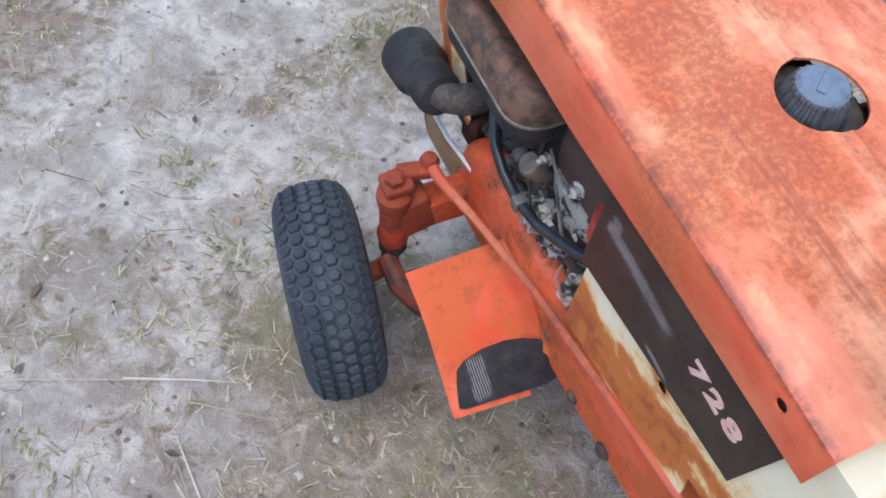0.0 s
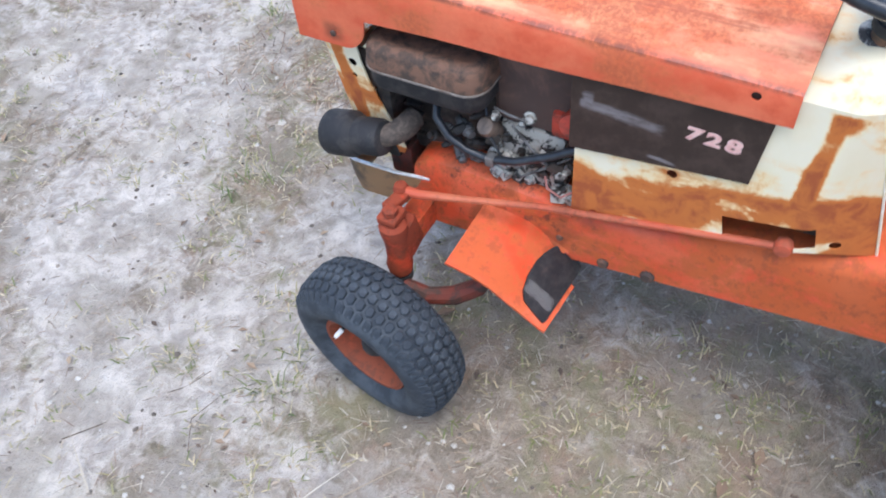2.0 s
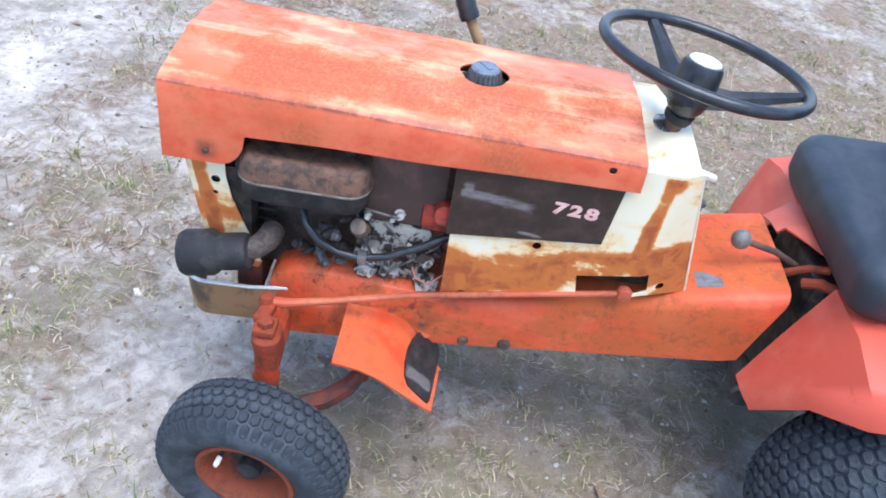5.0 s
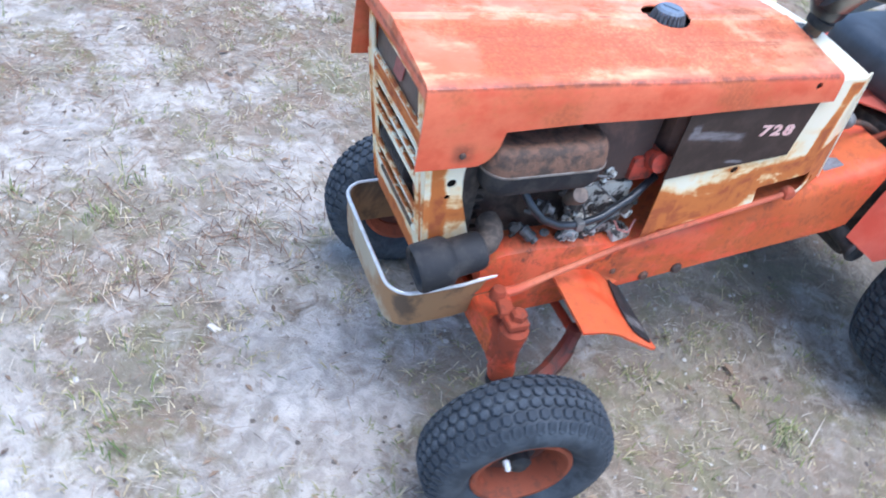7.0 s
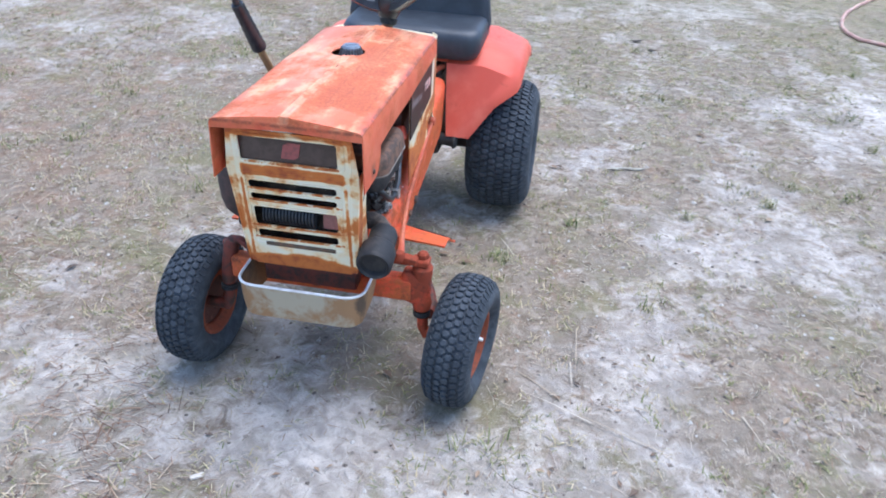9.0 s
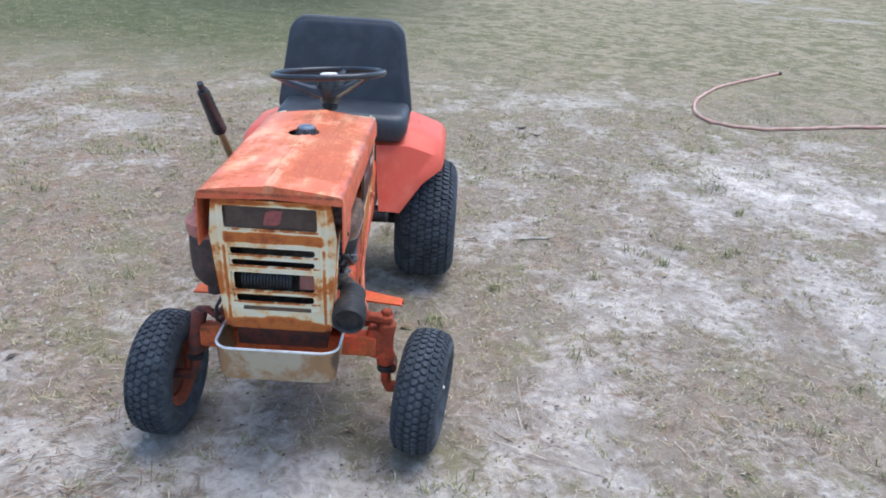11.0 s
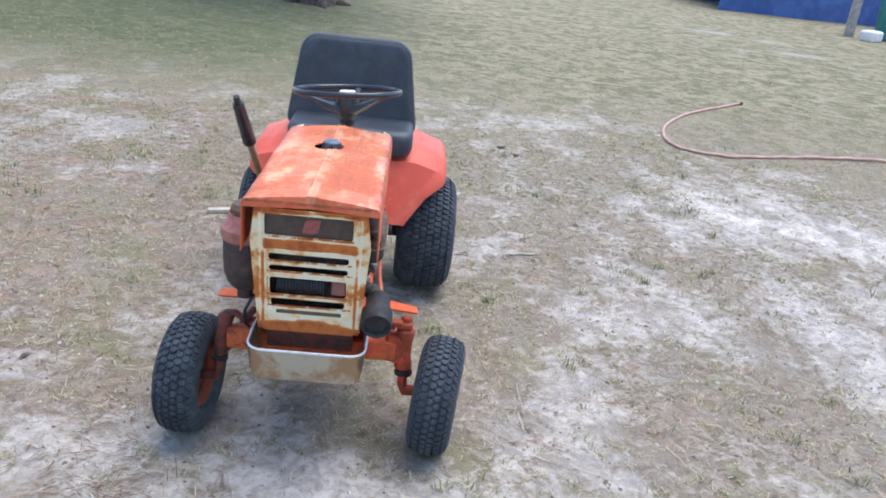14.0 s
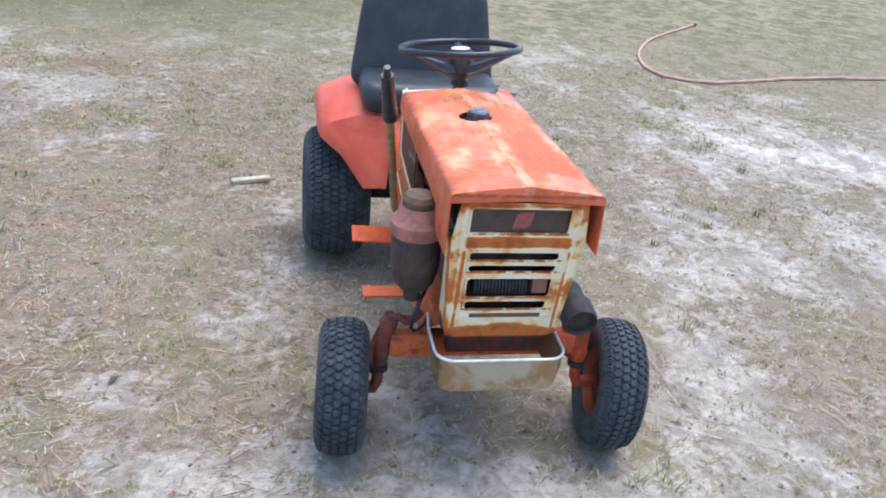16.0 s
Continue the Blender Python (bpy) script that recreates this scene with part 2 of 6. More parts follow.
def scuffed_decal(name):
    """Dark brown print with a pale rubbed smear along its middle and a few loose scratches."""
    n = Nodes(name, 0.42, 0.0, 0.4)
    y, z = n.axis(1), n.axis(2)
    c = n.mix(n.step(n.noise(24, 5, 0.65), 0.4, 0.65), (0.036, 0.022, 0.017), (0.060, 0.038, 0.030))
    slant = n.math("SUBTRACT", z, n.math("MULTIPLY", n.math("SUBTRACT", y, 0.27), 0.10, True), True)
    smear = n.math("MULTIPLY", near_to(n, slant, 0.687, 0.001, 0.018), n.math("MULTIPLY", n.step(y, 0.195, 0.235), n.step(y, 0.346, 0.336)))
    blot = n.math("MULTIPLY", near_to(n, y, 0.328, 0.004, 0.016), near_to(n, z, 0.701, 0.006, 0.022))
    low = n.math("MULTIPLY", near_to(n, y, 0.212, 0.012, 0.030), near_to(n, slant, 0.634, 0.001, 0.006))
    mark = n.math("MAXIMUM", n.math("MAXIMUM", smear, blot), low)
    rub = n.noise(1.0, 5, 0.7, n.mapped((50, 26, 120), (1, 2, 0)), 0.4)
    c = n.mix(n.math("MULTIPLY", n.step(n.math("ADD", n.math("MULTIPLY", mark, 0.42), n.math("MULTIPLY", rub, 0.7)), 0.46, 0.90), 0.60), c, (0.34, 0.31, 0.31))
    n.colour(c)
    return n.bump(n.noise(90, 4, 0.7), 0.0004, 0.5).mat


def grimy_frame(mat):
    """Oily dirt and bare rust over the front of the frame, round the engine."""
    n = Nodes("dirt_over_frame")
    bpy.data.materials.remove(n.mat)
    n.mat, n.tree = mat, mat.node_tree
    n.bsdf = n.tree.nodes["Principled BSDF"]
    n.coord = n.tree.nodes.new("ShaderNodeTexCoord").outputs["Object"]
    under = n.bsdf.inputs["Base Color"].links[0].from_socket
    dirt = n.noise(21, 6, 0.7, None, 0.4)
    front = range_of(n, n.step(n.axis(1), 0.20, 0.42), 0.22, 1.0)
    rust = n.math("MULTIPLY", n.step(dirt, 0.44, 0.62), front)
    c = n.mix(n.math("MULTIPLY", rust, 0.65), under, (0.27, 0.075, 0.03))
    oil = n.math("MULTIPLY", n.step(n.noise(34, 6, 0.72, n.mapped((1, 1, 1), (3, 1, 2))), 0.54, 0.66), front)
    c = n.mix(n.math("MULTIPLY", oil, 0.7), c, (0.06, 0.035, 0.025))
    n.link(c, n.bsdf.inputs["Base Color"])
    return mat


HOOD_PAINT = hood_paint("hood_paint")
FRAME_PAINT = weathered_paint("frame_paint", (0.66, 0.080, 0.027), (0.70, 0.132, 0.058), (0.46, 0.125, 0.032), (0.18, 0.06, 0.03), 0.17, (9, 3.5, 9))
grimy_frame(FRAME_PAINT)
FENDER_PAINT = weathered_paint("fender_paint", (0.62, 0.10, 0.06), (0.70, 0.16, 0.10), (0.42, 0.07, 0.04), (0.25, 0.05, 0.03), 0.02, (4, 3, 4))
STEP_PAINT = weathered_paint("step_paint", (0.62, 0.070, 0.020), (0.70, 0.165, 0.080), (0.50, 0.12, 0.035), (0.26, 0.06, 0.03), 0.19, (12, 7, 12))
GREASY_PAINT = weathered_paint("greasy_paint", (0.50, 0.055, 0.02), (0.55, 0.08, 0.03), (0.15, 0.05, 0.025), (0.05, 0.03, 0.02), 0.23, (14, 14, 14))
CREAM = rusty_cream("cream_side_paint", side_stains)
GRILLE_CREAM = rusty_cream("cream_grille_paint", grille_stains)
EDGE_CREAM = mottled("worn_cream_edge", (0.86, 0.80, 0.66), (0.78, 0.66, 0.44), 30, 0.4)
SIDE_DECAL = scuffed_decal("scuffed_brown_decal")
DECAL = mottled("brown_decal", (0.052, 0.033, 0.026), (0.082, 0.054, 0.043), 24, 0.36)
TYRE = mottled("tyre_rubber", (0.024, 0.031, 0.040), (0.056, 0.067, 0.079), 26, 0.78, bump=0.0012)
RIM_PAINT = weathered_paint("rim_paint", (0.40, 0.070, 0.028), (0.45, 0.095, 0.04), (0.17, 0.06, 0.032), (0.07, 0.04, 0.03), 0.25, (10, 10, 10))
BLACK_PLASTIC = mottled("black_plastic", (0.018, 0.02, 0.024), (0.032, 0.035, 0.040), 40, 0.28, bump=0.0003)
BLACK_VINYL = mottled("black_vinyl", (0.025, 0.032, 0.042), (0.040, 0.050, 0.063), 12, 0.50, bump=0.0006)
BLACK_IRON = mottled("sooty_black_steel", (0.02, 0.02, 0.022), (0.05, 0.045, 0.042), 30, 0.7, 0.2)
RUST_BROWN = mottled("brown_rust", (0.095, 0.070, 0.045), (0.20, 0.090, 0.048), 32, 0.72, low=0.40, high=0.68)
LID_RUST = mottled("spongy_lid_rust", (0.060, 0.040, 0.029), (0.170, 0.088, 0.054), 46, 0.78, bump=0.003, low=0.36, high=0.62)
RUST_DARK = mottled("dark_rust", (0.06, 0.04, 0.032), (0.15, 0.075, 0.045), 26, 0.8)
ALUMINIUM = mottled("oxidised_aluminium", (0.56, 0.54, 0.48), (0.05, 0.045, 0.04), 46, 0.65, 0.2, low=0.43, high=0.58)
ENGINE_DARK = mottled("oily_engine", (0.02, 0.018, 0.016), (0.07, 0.055, 0.045), 30, 0.6, 0.2)
SHROUD = mottled("dull_brown_shroud", (0.075, 0.045, 0.036), (0.15, 0.08, 0.058), 14, 0.7)
BUMPER_TAN = bumper_paint("tan_rusty_steel")
RIM_GLINT = mottled("bright_rim_glint", (0.80, 0.80, 0.79), (0.60, 0.58, 0.55), 30, 0.35, 0.3)
CAP_GREY = mottled("faded_grey_plastic", (0.16, 0.20, 0.25), (0.11, 0.135, 0.165), 60, 0.5)
CAP_DARK = mottled("dirty_grey_plastic", (0.10, 0.105, 0.11), (0.045, 0.047, 0.05), 60, 0.6)
WHITE_CAP = mottled("white_plastic", (0.82, 0.82, 0.80), (0.72, 0.71, 0.68), 60, 0.4)
SALMON = mottled("salmon_paint", (0.78, 0.50, 0.44), (0.68, 0.36, 0.31), 60, 0.5)
BADGE_RED = mottled("badge_red", (0.34, 0.085, 0.075), (0.22, 0.07, 0.06), 80, 0.5)


def ribbed_pad(name):
    """Black ribbed rubber, its ribs scuffed pale in a small worn area, dusty red along one side."""
    n = Nodes(name, 0.6)
    w = n.tree.nodes.new("ShaderNodeTexWave")
    w.inputs["Scale"].default_value = 105
    w.inputs["Distortion"].default_value = 0.6
    n.link(n.mapped((1, 1, 1), (0, 0, 0), (0, radians(35), radians(20))), w.inputs["Vector"])
    ribs = w.outputs["Fac"]
    c = n.mix(n.step(n.noise(60, 5, 0.7), 0.4, 0.65), (0.010, 0.010, 0.011), (0.030, 0.026, 0.025))
    dust = n.step(n.noise(26, 5, 0.7, n.mapped((1, 1, 1), (1, 4, 2))), 0.52, 0.68)
    c = n.mix(n.math("MULTIPLY", dust, 0.5), c, (0.075, 0.045, 0.038))
    spot = n.math("MULTIPLY", near_to(n, n.axis(0), -0.252, 0.006, 0.024), near_to(n, n.axis(1), 0.360, 0.014, 0.040))
    worn = n.step(n.math("MULTIPLY", spot, n.noise(42, 4, 0.6)), 0.24, 0.46)
    c = n.mix(n.math("MULTIPLY", worn, n.math("MULTIPLY", n.step(ribs, 0.55, 0.75), 0.6)), c, (0.40, 0.38, 0.36))
    return n.colour(c).bump(ribs, 0.0006, 0.6).mat


GRIT_PAD = ribbed_pad("ribbed_pad")
HOSE_RED = mottled("faded_red_hose", (0.46, 0.25, 0.20), (0.52, 0.36, 0.28), 9, 0.6)
PINK_RUST = mottled("faded_red_enamel", (0.42, 0.17, 0.14), (0.26, 0.11, 0.09), 30, 0.7)
PALE_TIP = mottled("dirty_pale_plastic", (0.80, 0.75, 0.68), (0.62, 0.55, 0.48), 50, 0.6)
GREY_CASTING = mottled("greasy_grey_casting", (0.17, 0.16, 0.15), (0.05, 0.045, 0.042), 40, 0.6, 0.2)
DISC_PAINT = weathered_paint("disc_paint", (0.15, 0.042, 0.026), (0.24, 0.058, 0.030), (0.06, 0.034, 0.026), (0.022, 0.020, 0.018), 0.26, (16, 16, 16))
ARM_RUST = mottled("dark_red_rust", (0.16, 0.032, 0.018), (0.055, 0.028, 0.02), 30, 0.7)


# ---- mesh helpers ----
def part(name, bm, material, parent=None, label="", smooth=35):
    me = bpy.data.meshes.new(name)
    bmesh.ops.recalc_face_normals(bm, faces=bm.faces)
    bm.to_mesh(me)
    bm.free()
    if smooth:
        for p in me.polygons:
            p.use_smooth = True
        me.set_sharp_from_angle(angle=radians(smooth))
    for m in material if isinstance(material, (list, tuple)) else (material,):
        me.materials.append(m)
    ob = new(name, me)
    ob.parent = parent
    if label:
        ob["label"] = label
    return ob


def box(bm, centre, size, turn=None, bevel=0.003, segments=2):
    m = Matrix.Translation(centre) @ (turn or Matrix.Identity(4)) @ Matrix.Diagonal((*size, 1))
    made = bmesh.ops.create_cube(bm, size=1, matrix=m)
    if bevel:
        edges = {e for v in made["verts"] for e in v.link_edges}
        bmesh.ops.bevel(bm, geom=list(edges), offset=bevel, segments=segments, affect="EDGES", profile=0.6)


def tube(bm, points, radius, seg=12, closed=False):
    """A round bar along points; radius is one number or one for each point."""
    points = [Vector(p) for p in points]
    n = len(points)
    radii = radius if isinstance(radius, (list, tuple)) else [radius] * n
    rings, side = [], None
    for k, p in enumerate(points):
        a = points[(k - 1) % n] if closed or k else p
        b = points[(k + 1) % n] if closed or k < n - 1 else p
        way = (b - a).normalized()
        if side is None:
            side = way.orthogonal().normalized()
        side = (side - way * side.dot(way)).normalized()
        up = way.cross(side)
        rings.append([bm.verts.new(p + radii[k] * (math.cos(t) * side + math.sin(t) * up)) for t in (2 * math.pi * j / seg for j in range(seg))])
    for k in range(n if closed else n - 1):
        r, s = rings[k], rings[(k + 1) % n]
        for j in range(seg):
            bm.faces.new((r[j], r[(j + 1) % seg], s[(j + 1) % seg], s[j]))
    if not closed:
        bm.faces.new(rings[0][::-1])
        bm.faces.new(rings[-1])


def lathe(bm, profile, m, seg=32, closed=False):
    """Turn a profile of (radius, along) round the z axis of m."""
    rings = []
    for r, h in profile:
        if r < 1e-6:
            rings.append([bm.verts.new(m @ Vector((0, 0, h)))])
        else:
            rings.append([bm.verts.new(m @ Vector((r * math.cos(t), r * math.sin(t), h))) for t in (2 * math.pi * j / seg for j in range(seg))])
    pairs = list(zip(rings, rings[1:])) + ([(rings[-1], rings[0])] if closed else [])
    for a, b in pairs:
        for j in range(seg):
            k = (j + 1) % seg
            if len(a) == 1 and len(b) > 1:
                bm.faces.new((a[0], b[j], b[k]))
            elif len(b) == 1 and len(a) > 1:
                bm.faces.new((a[j], b[0], a[k]))
            elif len(a) > 1:
                bm.faces.new((a[j], b[j], b[k], a[k]))
    if not closed:
        for r in (rings[0], rings[-1]):
            if len(r) > 1:
                bm.faces.new(r)


def prism(bm, outline, way, holes=()):
    """A plate: a closed outline of 3D points pushed along way."""
    lo = [bm.verts.new(p) for p in outline]
    hi = [bm.verts.new(Vector(p) + Vector(way)) for p in outline]
    bm.faces.new(lo)
    bm.faces.new(hi[::-1])
    for k in range(len(lo)):
        j = (k + 1) % len(lo)
        bm.faces.new((lo[k], hi[k], hi[j], lo[j]))


def sheet(bm, rows, thick):
    """A bent sheet through rows of points, all of the same length, with a thickness."""
    grid = [[bm.verts.new(p) for p in row] for row in rows]
    faces = []
    for a, b in zip(grid, grid[1:]):
        for k in range(len(a) - 1):
            faces.append(bm.faces.new((a[k], a[k + 1], b[k + 1], b[k])))
    bmesh.ops.recalc_face_normals(bm, faces=faces)
    bmesh.ops.solidify(bm, geom=faces, thickness=thick)


def arc(centre, radius, start, end, count, plane="yz"):
    out = []
    for k in range(count):
        t = radians(start + (end - start) * k / (count - 1))
        a, b = radius * math.cos(t), radius * math.sin(t)
        out.append(Vector({"yz": (0, a, b), "xy": (a, b, 0), "xz": (a, 0, b)}[plane]) + Vector(centre))
    return out


def aim(place, way):
    """A matrix at place whose z axis points along way."""
    return Matrix.Translation(place) @ Vector(way).to_track_quat("Z", "Y").to_matrix().to_4x4()


def lerp(a, b, t):
    return a + (b - a) * t


# ---- ground ----
def grade(lo, hi, fine, centre, reach):
    """Coordinates from lo to hi, fine round the centre and wider outside its reach."""
    out, x, step = [], centre - reach, fine
    while x < centre + reach:
        out.append(x)
        x += fine
    while x < hi:
        out.append(x)
        step *= 1.13
        x += step
    out.append(hi)
    x, step, low = centre - reach - fine, fine, []
    while x > lo:
        low.append(x)
        step *= 1.13
        x -= step
    return [lo] + low[::-1] + out


# bare sand (positive) and thatch (negative): x, y, half width, half depth, weight
# the weight at (-4.2, -4.6) puts the far corner's hazy shade in as thatch
PATCHES = ((1.35, 2.1, 0.7, 0.7, 0.40), (-0.90, 0.36, 0.24, 0.34, 0.28), (-2.3, -2.0, 0.6, 0.4, 0.27), (-3.0, -1.7, 0.6, 0.4, 0.22), (-1.4, -0.5, 0.45, 0.28, 0.26),
           (-1.55, -0.05, 0.35, 0.25, 0.20), (1.6, -2.55, 0.7, 0.22, 0.26), (0.80, 0.85, 0.25, 0.22, 0.16), (0.52, -0.36, 0.16, 0.10, 0.22), (-1.65, -4.0, 0.6, 0.25, 0.26), (-0.62, 1.15, 0.38, 0.42, 0.28), (-0.1, 1.75, 0.5, 0.4, 0.2),
           (0.0, 0.0, 0.55, 0.45, -0.17), (1.25, -0.7, 0.9, 0.9, -0.20), (-1.6, 0.2, 0.30, 0.22, -0.24), (2.3, -0.8, 0.9, 0.8, -0.14), (0.2, -2.2, 0.9, 0.8, -0.10), (0.02, 0.88, 0.28, 0.22, 0.32), (0.32, 1.20, 0.32, 0.22, -0.20), (-4.2, -4.6, 1.8, 1.5, -0.22), (-0.75, 0.0, 0.25, 0.35, -0.10))


def sandiness(x, y):
    """How bare and sandy the yard is at a place, 0 to 1."""
    v = noise.fractal(Vector((x * 0.55 + 3.7, y * 0.42 + 1.2, 0.3)), 1.0, 2.0, 3)
    w = noise.fractal(Vector((x * 2.6, y * 2.2, 4.1)), 0.7, 2.1, 5)
    bare = 0.38 + 0.20 * v + 0.30 * w
    for px, py, rx, ry, weight in PATCHES:
        bare += weight * math.exp(-((x - px) / rx) ** 2 - ((y - py) / ry) ** 2)
    bare -= 0.26 * max(0.0, min(1.0, (-y - 2.8) / 4.0))
    return max(0.0, min(1.0, bare))


def relief(x, y):
    near = max(0.0, 1 - math.hypot(x, y) / 14)
    r = 0.010 * noise.noise(Vector((x * 2.1, y * 2.1, 0))) + 0.011 * noise.noise(Vector((x * 6.5, y * 6.5, 2))) + 0.0075 * noise.noise(Vector((x * 15, y * 15, 5)))
    return r * near - 0.004


def build_ground():
    xs, ys = grade(-420, 420, 0.035, -0.3, 2.3), grade(-420, 420, 0.035, -0.1, 2.7)
    verts = [(x, y, relief(x, y)) for y in ys for x in xs]
    w = len(xs)
    faces = [(j * w + k, j * w + k + 1, (j + 1) * w + k + 1, (j + 1) * w + k) for j in range(len(ys) - 1) for k in range(w - 1)]
    me = bpy.data.meshes.new("ground")
    me.from_pydata(verts, [], faces)
    sand = me.attributes.new("sand", "FLOAT", "POINT")
    sand.data.foreach_set("value", [sandiness(x, y) for y in ys for x in xs])
    for p in me.polygons:
        p.use_smooth = True
    n = Nodes("yard_soil", 0.95, 0.0, 0.15)
    grain, lump, patch = n.noise(230, 3, 0.7), n.noise(27, 4, 0.6, None, 0.5), n.noise(7, 5, 0.6, None, 0.7)
    clump = n.noise(17, 6, 0.7, n.mapped((1, 1, 1), (2, 6, 3)), 0.8)
    fibre = n.noise(1.0, 4, 0.65, n.mapped((150, 28, 40), (0, 0, 0), (0, 0, 0.5)), 1.5)
    fibre2 = n.noise(1.0, 4, 0.65, n.mapped((30, 140, 40), (0, 0, 0), (0, 0, 0.9)), 1.5)
    bare = n.math("ADD", n.attr("sand"), n.math("SUBTRACT", n.math("ADD", n.math("MULTIPLY", patch, 0.75), n.math("MULTIPLY", clump, 0.95)), 0.85), True)
    # dry thatch: tan and grey fibres with olive and ruddy tints
    thatch = n.mix(n.step(clump, 0.32, 0.68), (0.168, 0.134, 0.099), (0.345, 0.285, 0.218))
    thatch = n.mix(n.math("MULTIPLY", n.step(fibre, 0.55, 0.68), 0.75), thatch, (0.44, 0.375, 0.28))
    thatch = n.mix(n.math("MULTIPLY", n.step(fibre2, 0.57, 0.69), 0.75), thatch, (0.38, 0.30, 0.21))
    ruddy = n.noise(6.5, 6, 0.7, n.mapped((1, 1, 1), (4, 8, 2)), 0.4)
    warm = n.math("MULTIPLY", n.step(n.axis(0), 0.3, 1.6), 0.35)
    thatch = n.mix(n.math("ADD", n.math("MULTIPLY", n.step(ruddy, 0.50, 0.64), 0.50), n.math("MULTIPLY", warm, n.step(ruddy, 0.36, 0.56))), thatch, (0.30, 0.198, 0.136))
    green = n.noise(3.6, 6, 0.7, n.mapped((1, 1, 1), (7, 3, 1)), 0.5)
    thatch = n.mix(n.math("MULTIPLY", n.step(green, 0.48, 0.64), 0.60), thatch, (0.205, 0.198, 0.10))
    # trodden grey sand, in soft lumps, with a few warm and cool stains
    sandc = n.mix(n.step(lump, 0.34, 0.64), (0.355, 0.310, 0.265), (0.530, 0.475, 0.412))
    stain = n.noise(3.3, 5, 0.65, n.mapped((1, 1, 1), (1, 9, 4)), 0.8)
    sandc = n.mix(n.math("MULTIPLY", n.step(stain, 0.50, 0.66), 0.50), sandc, (0.295, 0.272, 0.248))
    sandc = n.mix(n.math("MULTIPLY", n.step(stain, 0.46, 0.34), 0.45), sandc, (0.56, 0.505, 0.41))
    c = n.mix(n.step(bare, 0.30, 0.62), thatch, sandc)
    c = n.mix(n.math("MULTIPLY", n.step(bare, 0.66, 1.0), 0.75), c, (0.715, 0.655, 0.575))
    blotch = n.noise(4.6, 4, 0.58, n.mapped((1, 0.9, 1), (6, 2, 5)), 0.7)
    c = n.mix(n.math("MULTIPLY", n.step(blotch, 0.47, 0.62), 0.52), c, (0.245, 0.210, 0.165))
    # dark crumbs and pale chips
    fleck = n.noise(62, 5, 0.7, None, 0.8)
    c = n.mix(n.math("MULTIPLY", n.step(fleck, 0.60, 0.68), 0.50), c, (0.15, 0.13, 0.11))
    c = n.mix(n.math("MULTIPLY", n.step(n.noise(85, 4, 0.7, n.mapped((1, 1, 1), (3, 3, 3))), 0.645, 0.70), 0.45), c, (0.66, 0.62, 0.56))
    c = n.mix(n.math("MULTIPLY", n.step(grain, 0.5, 0.72), 0.14), c, (0.19, 0.165, 0.14))
    lawn = n.math("MULTIPLY", n.step(n.math("MULTIPLY", n.axis(1), -0.1), 0.20, 0.66), 0.72)
    c = n.mix(lawn, c, n.mix(n.step(n.math("ADD", n.math("MULTIPLY", patch, 0.5), n.math("MULTIPLY", stain, 0.5)), 0.41, 0.59), (0.125, 0.128, 0.058), (0.350, 0.302, 0.200)))
    # dark green towards the far left: tree shade put into the grass colour
    far = n.math("MULTIPLY", n.step(n.math("MULTIPLY", n.axis(1), -0.1), 0.30, 0.62), n.step(n.math("SUBTRACT", n.axis(0), -1.5, True), 0.0, 3.5))
    c = n.mix(n.math("MULTIPLY", far, n.math("ADD", n.math("MULTIPLY", n.step(patch, 0.36, 0.62), 0.45), 0.45)), c, (0.070, 0.088, 0.036))
    edge = n.noise(2.2, 6, 0.7)
    for cx, cy, rx, ry in ((-5.8, -12.8, 0.9, 0.6), (-5.6, -10.5, 0.45, 0.3), (-6.6, -10.65, 1.1, 0.5), (-6.7, -12.2, 0.8, 0.3)):
        spot = n.math("MULTIPLY", near_to(n, n.axis(0), cx, 0.1, rx), near_to(n, n.axis(1), cy, 0.05, ry))
        c = n.mix(n.math("MULTIPLY", n.step(n.math("MULTIPLY", spot, edge), 0.16, 0.62), 0.55), c, (0.42, 0.405, 0.38))
    n.colour(c)
    n.bump(n.math("ADD", n.math("MULTIPLY", lump, 0.8), n.math("MULTIPLY", grain, 0.35)), 0.016, 0.95)
    me.materials.append(n.mat)
    ob = new("ground", me)
    return tagged(ob, "pale sandy yard soil with dry thatch and sparse grass", "ground", kind="structure")


ground = build_ground()

# ---- tractor ----
tractor = tagged(new("garden_tractor"), "old rusty orange garden tractor with black seat, hood side open", "tractor")
tractor.location = (-0.008, 0, 0)


def cut(ob, cutter):
    """Cut the shape in the bmesh cutter out of ob's mesh."""
    me = bpy.data.meshes.new("cutter")
    bmesh.ops.recalc_face_normals(cutter, faces=cutter.faces)
    cutter.to_mesh(me)
    cutter.free()
    tool = new("cutter", me)
    mod = ob.modifiers.new("cut", "BOOLEAN")
    mod.object, mod.operation, mod.solver = tool, "DIFFERENCE", "EXACT"
    bpy.context.view_layer.update()
    done = bpy.data.meshes.new_from_object(ob.evaluated_get(bpy.context.evaluated_depsgraph_get()))
    ob.modifiers.remove(mod)
    ob.data = done
    bpy.data.objects.remove(tool)
    for p in done.polygons:
        p.use_smooth = True
    done.set_sharp_from_angle(angle=radians(30))


HOOD_FRONT, HOOD_BACK = 0.838, 0.055


def hood_low(y):
    if y > 0.745:
        return 0.678
    if y > 0.70:
        t = (0.745 - y) / 0.045
        return 0.678 + 0.059 * (1 - math.sqrt(max(0.0, 1 - t * t))) if t < 1 else 0.737
    return lerp(0.737, 0.750, (0.70 - y) / 0.645)


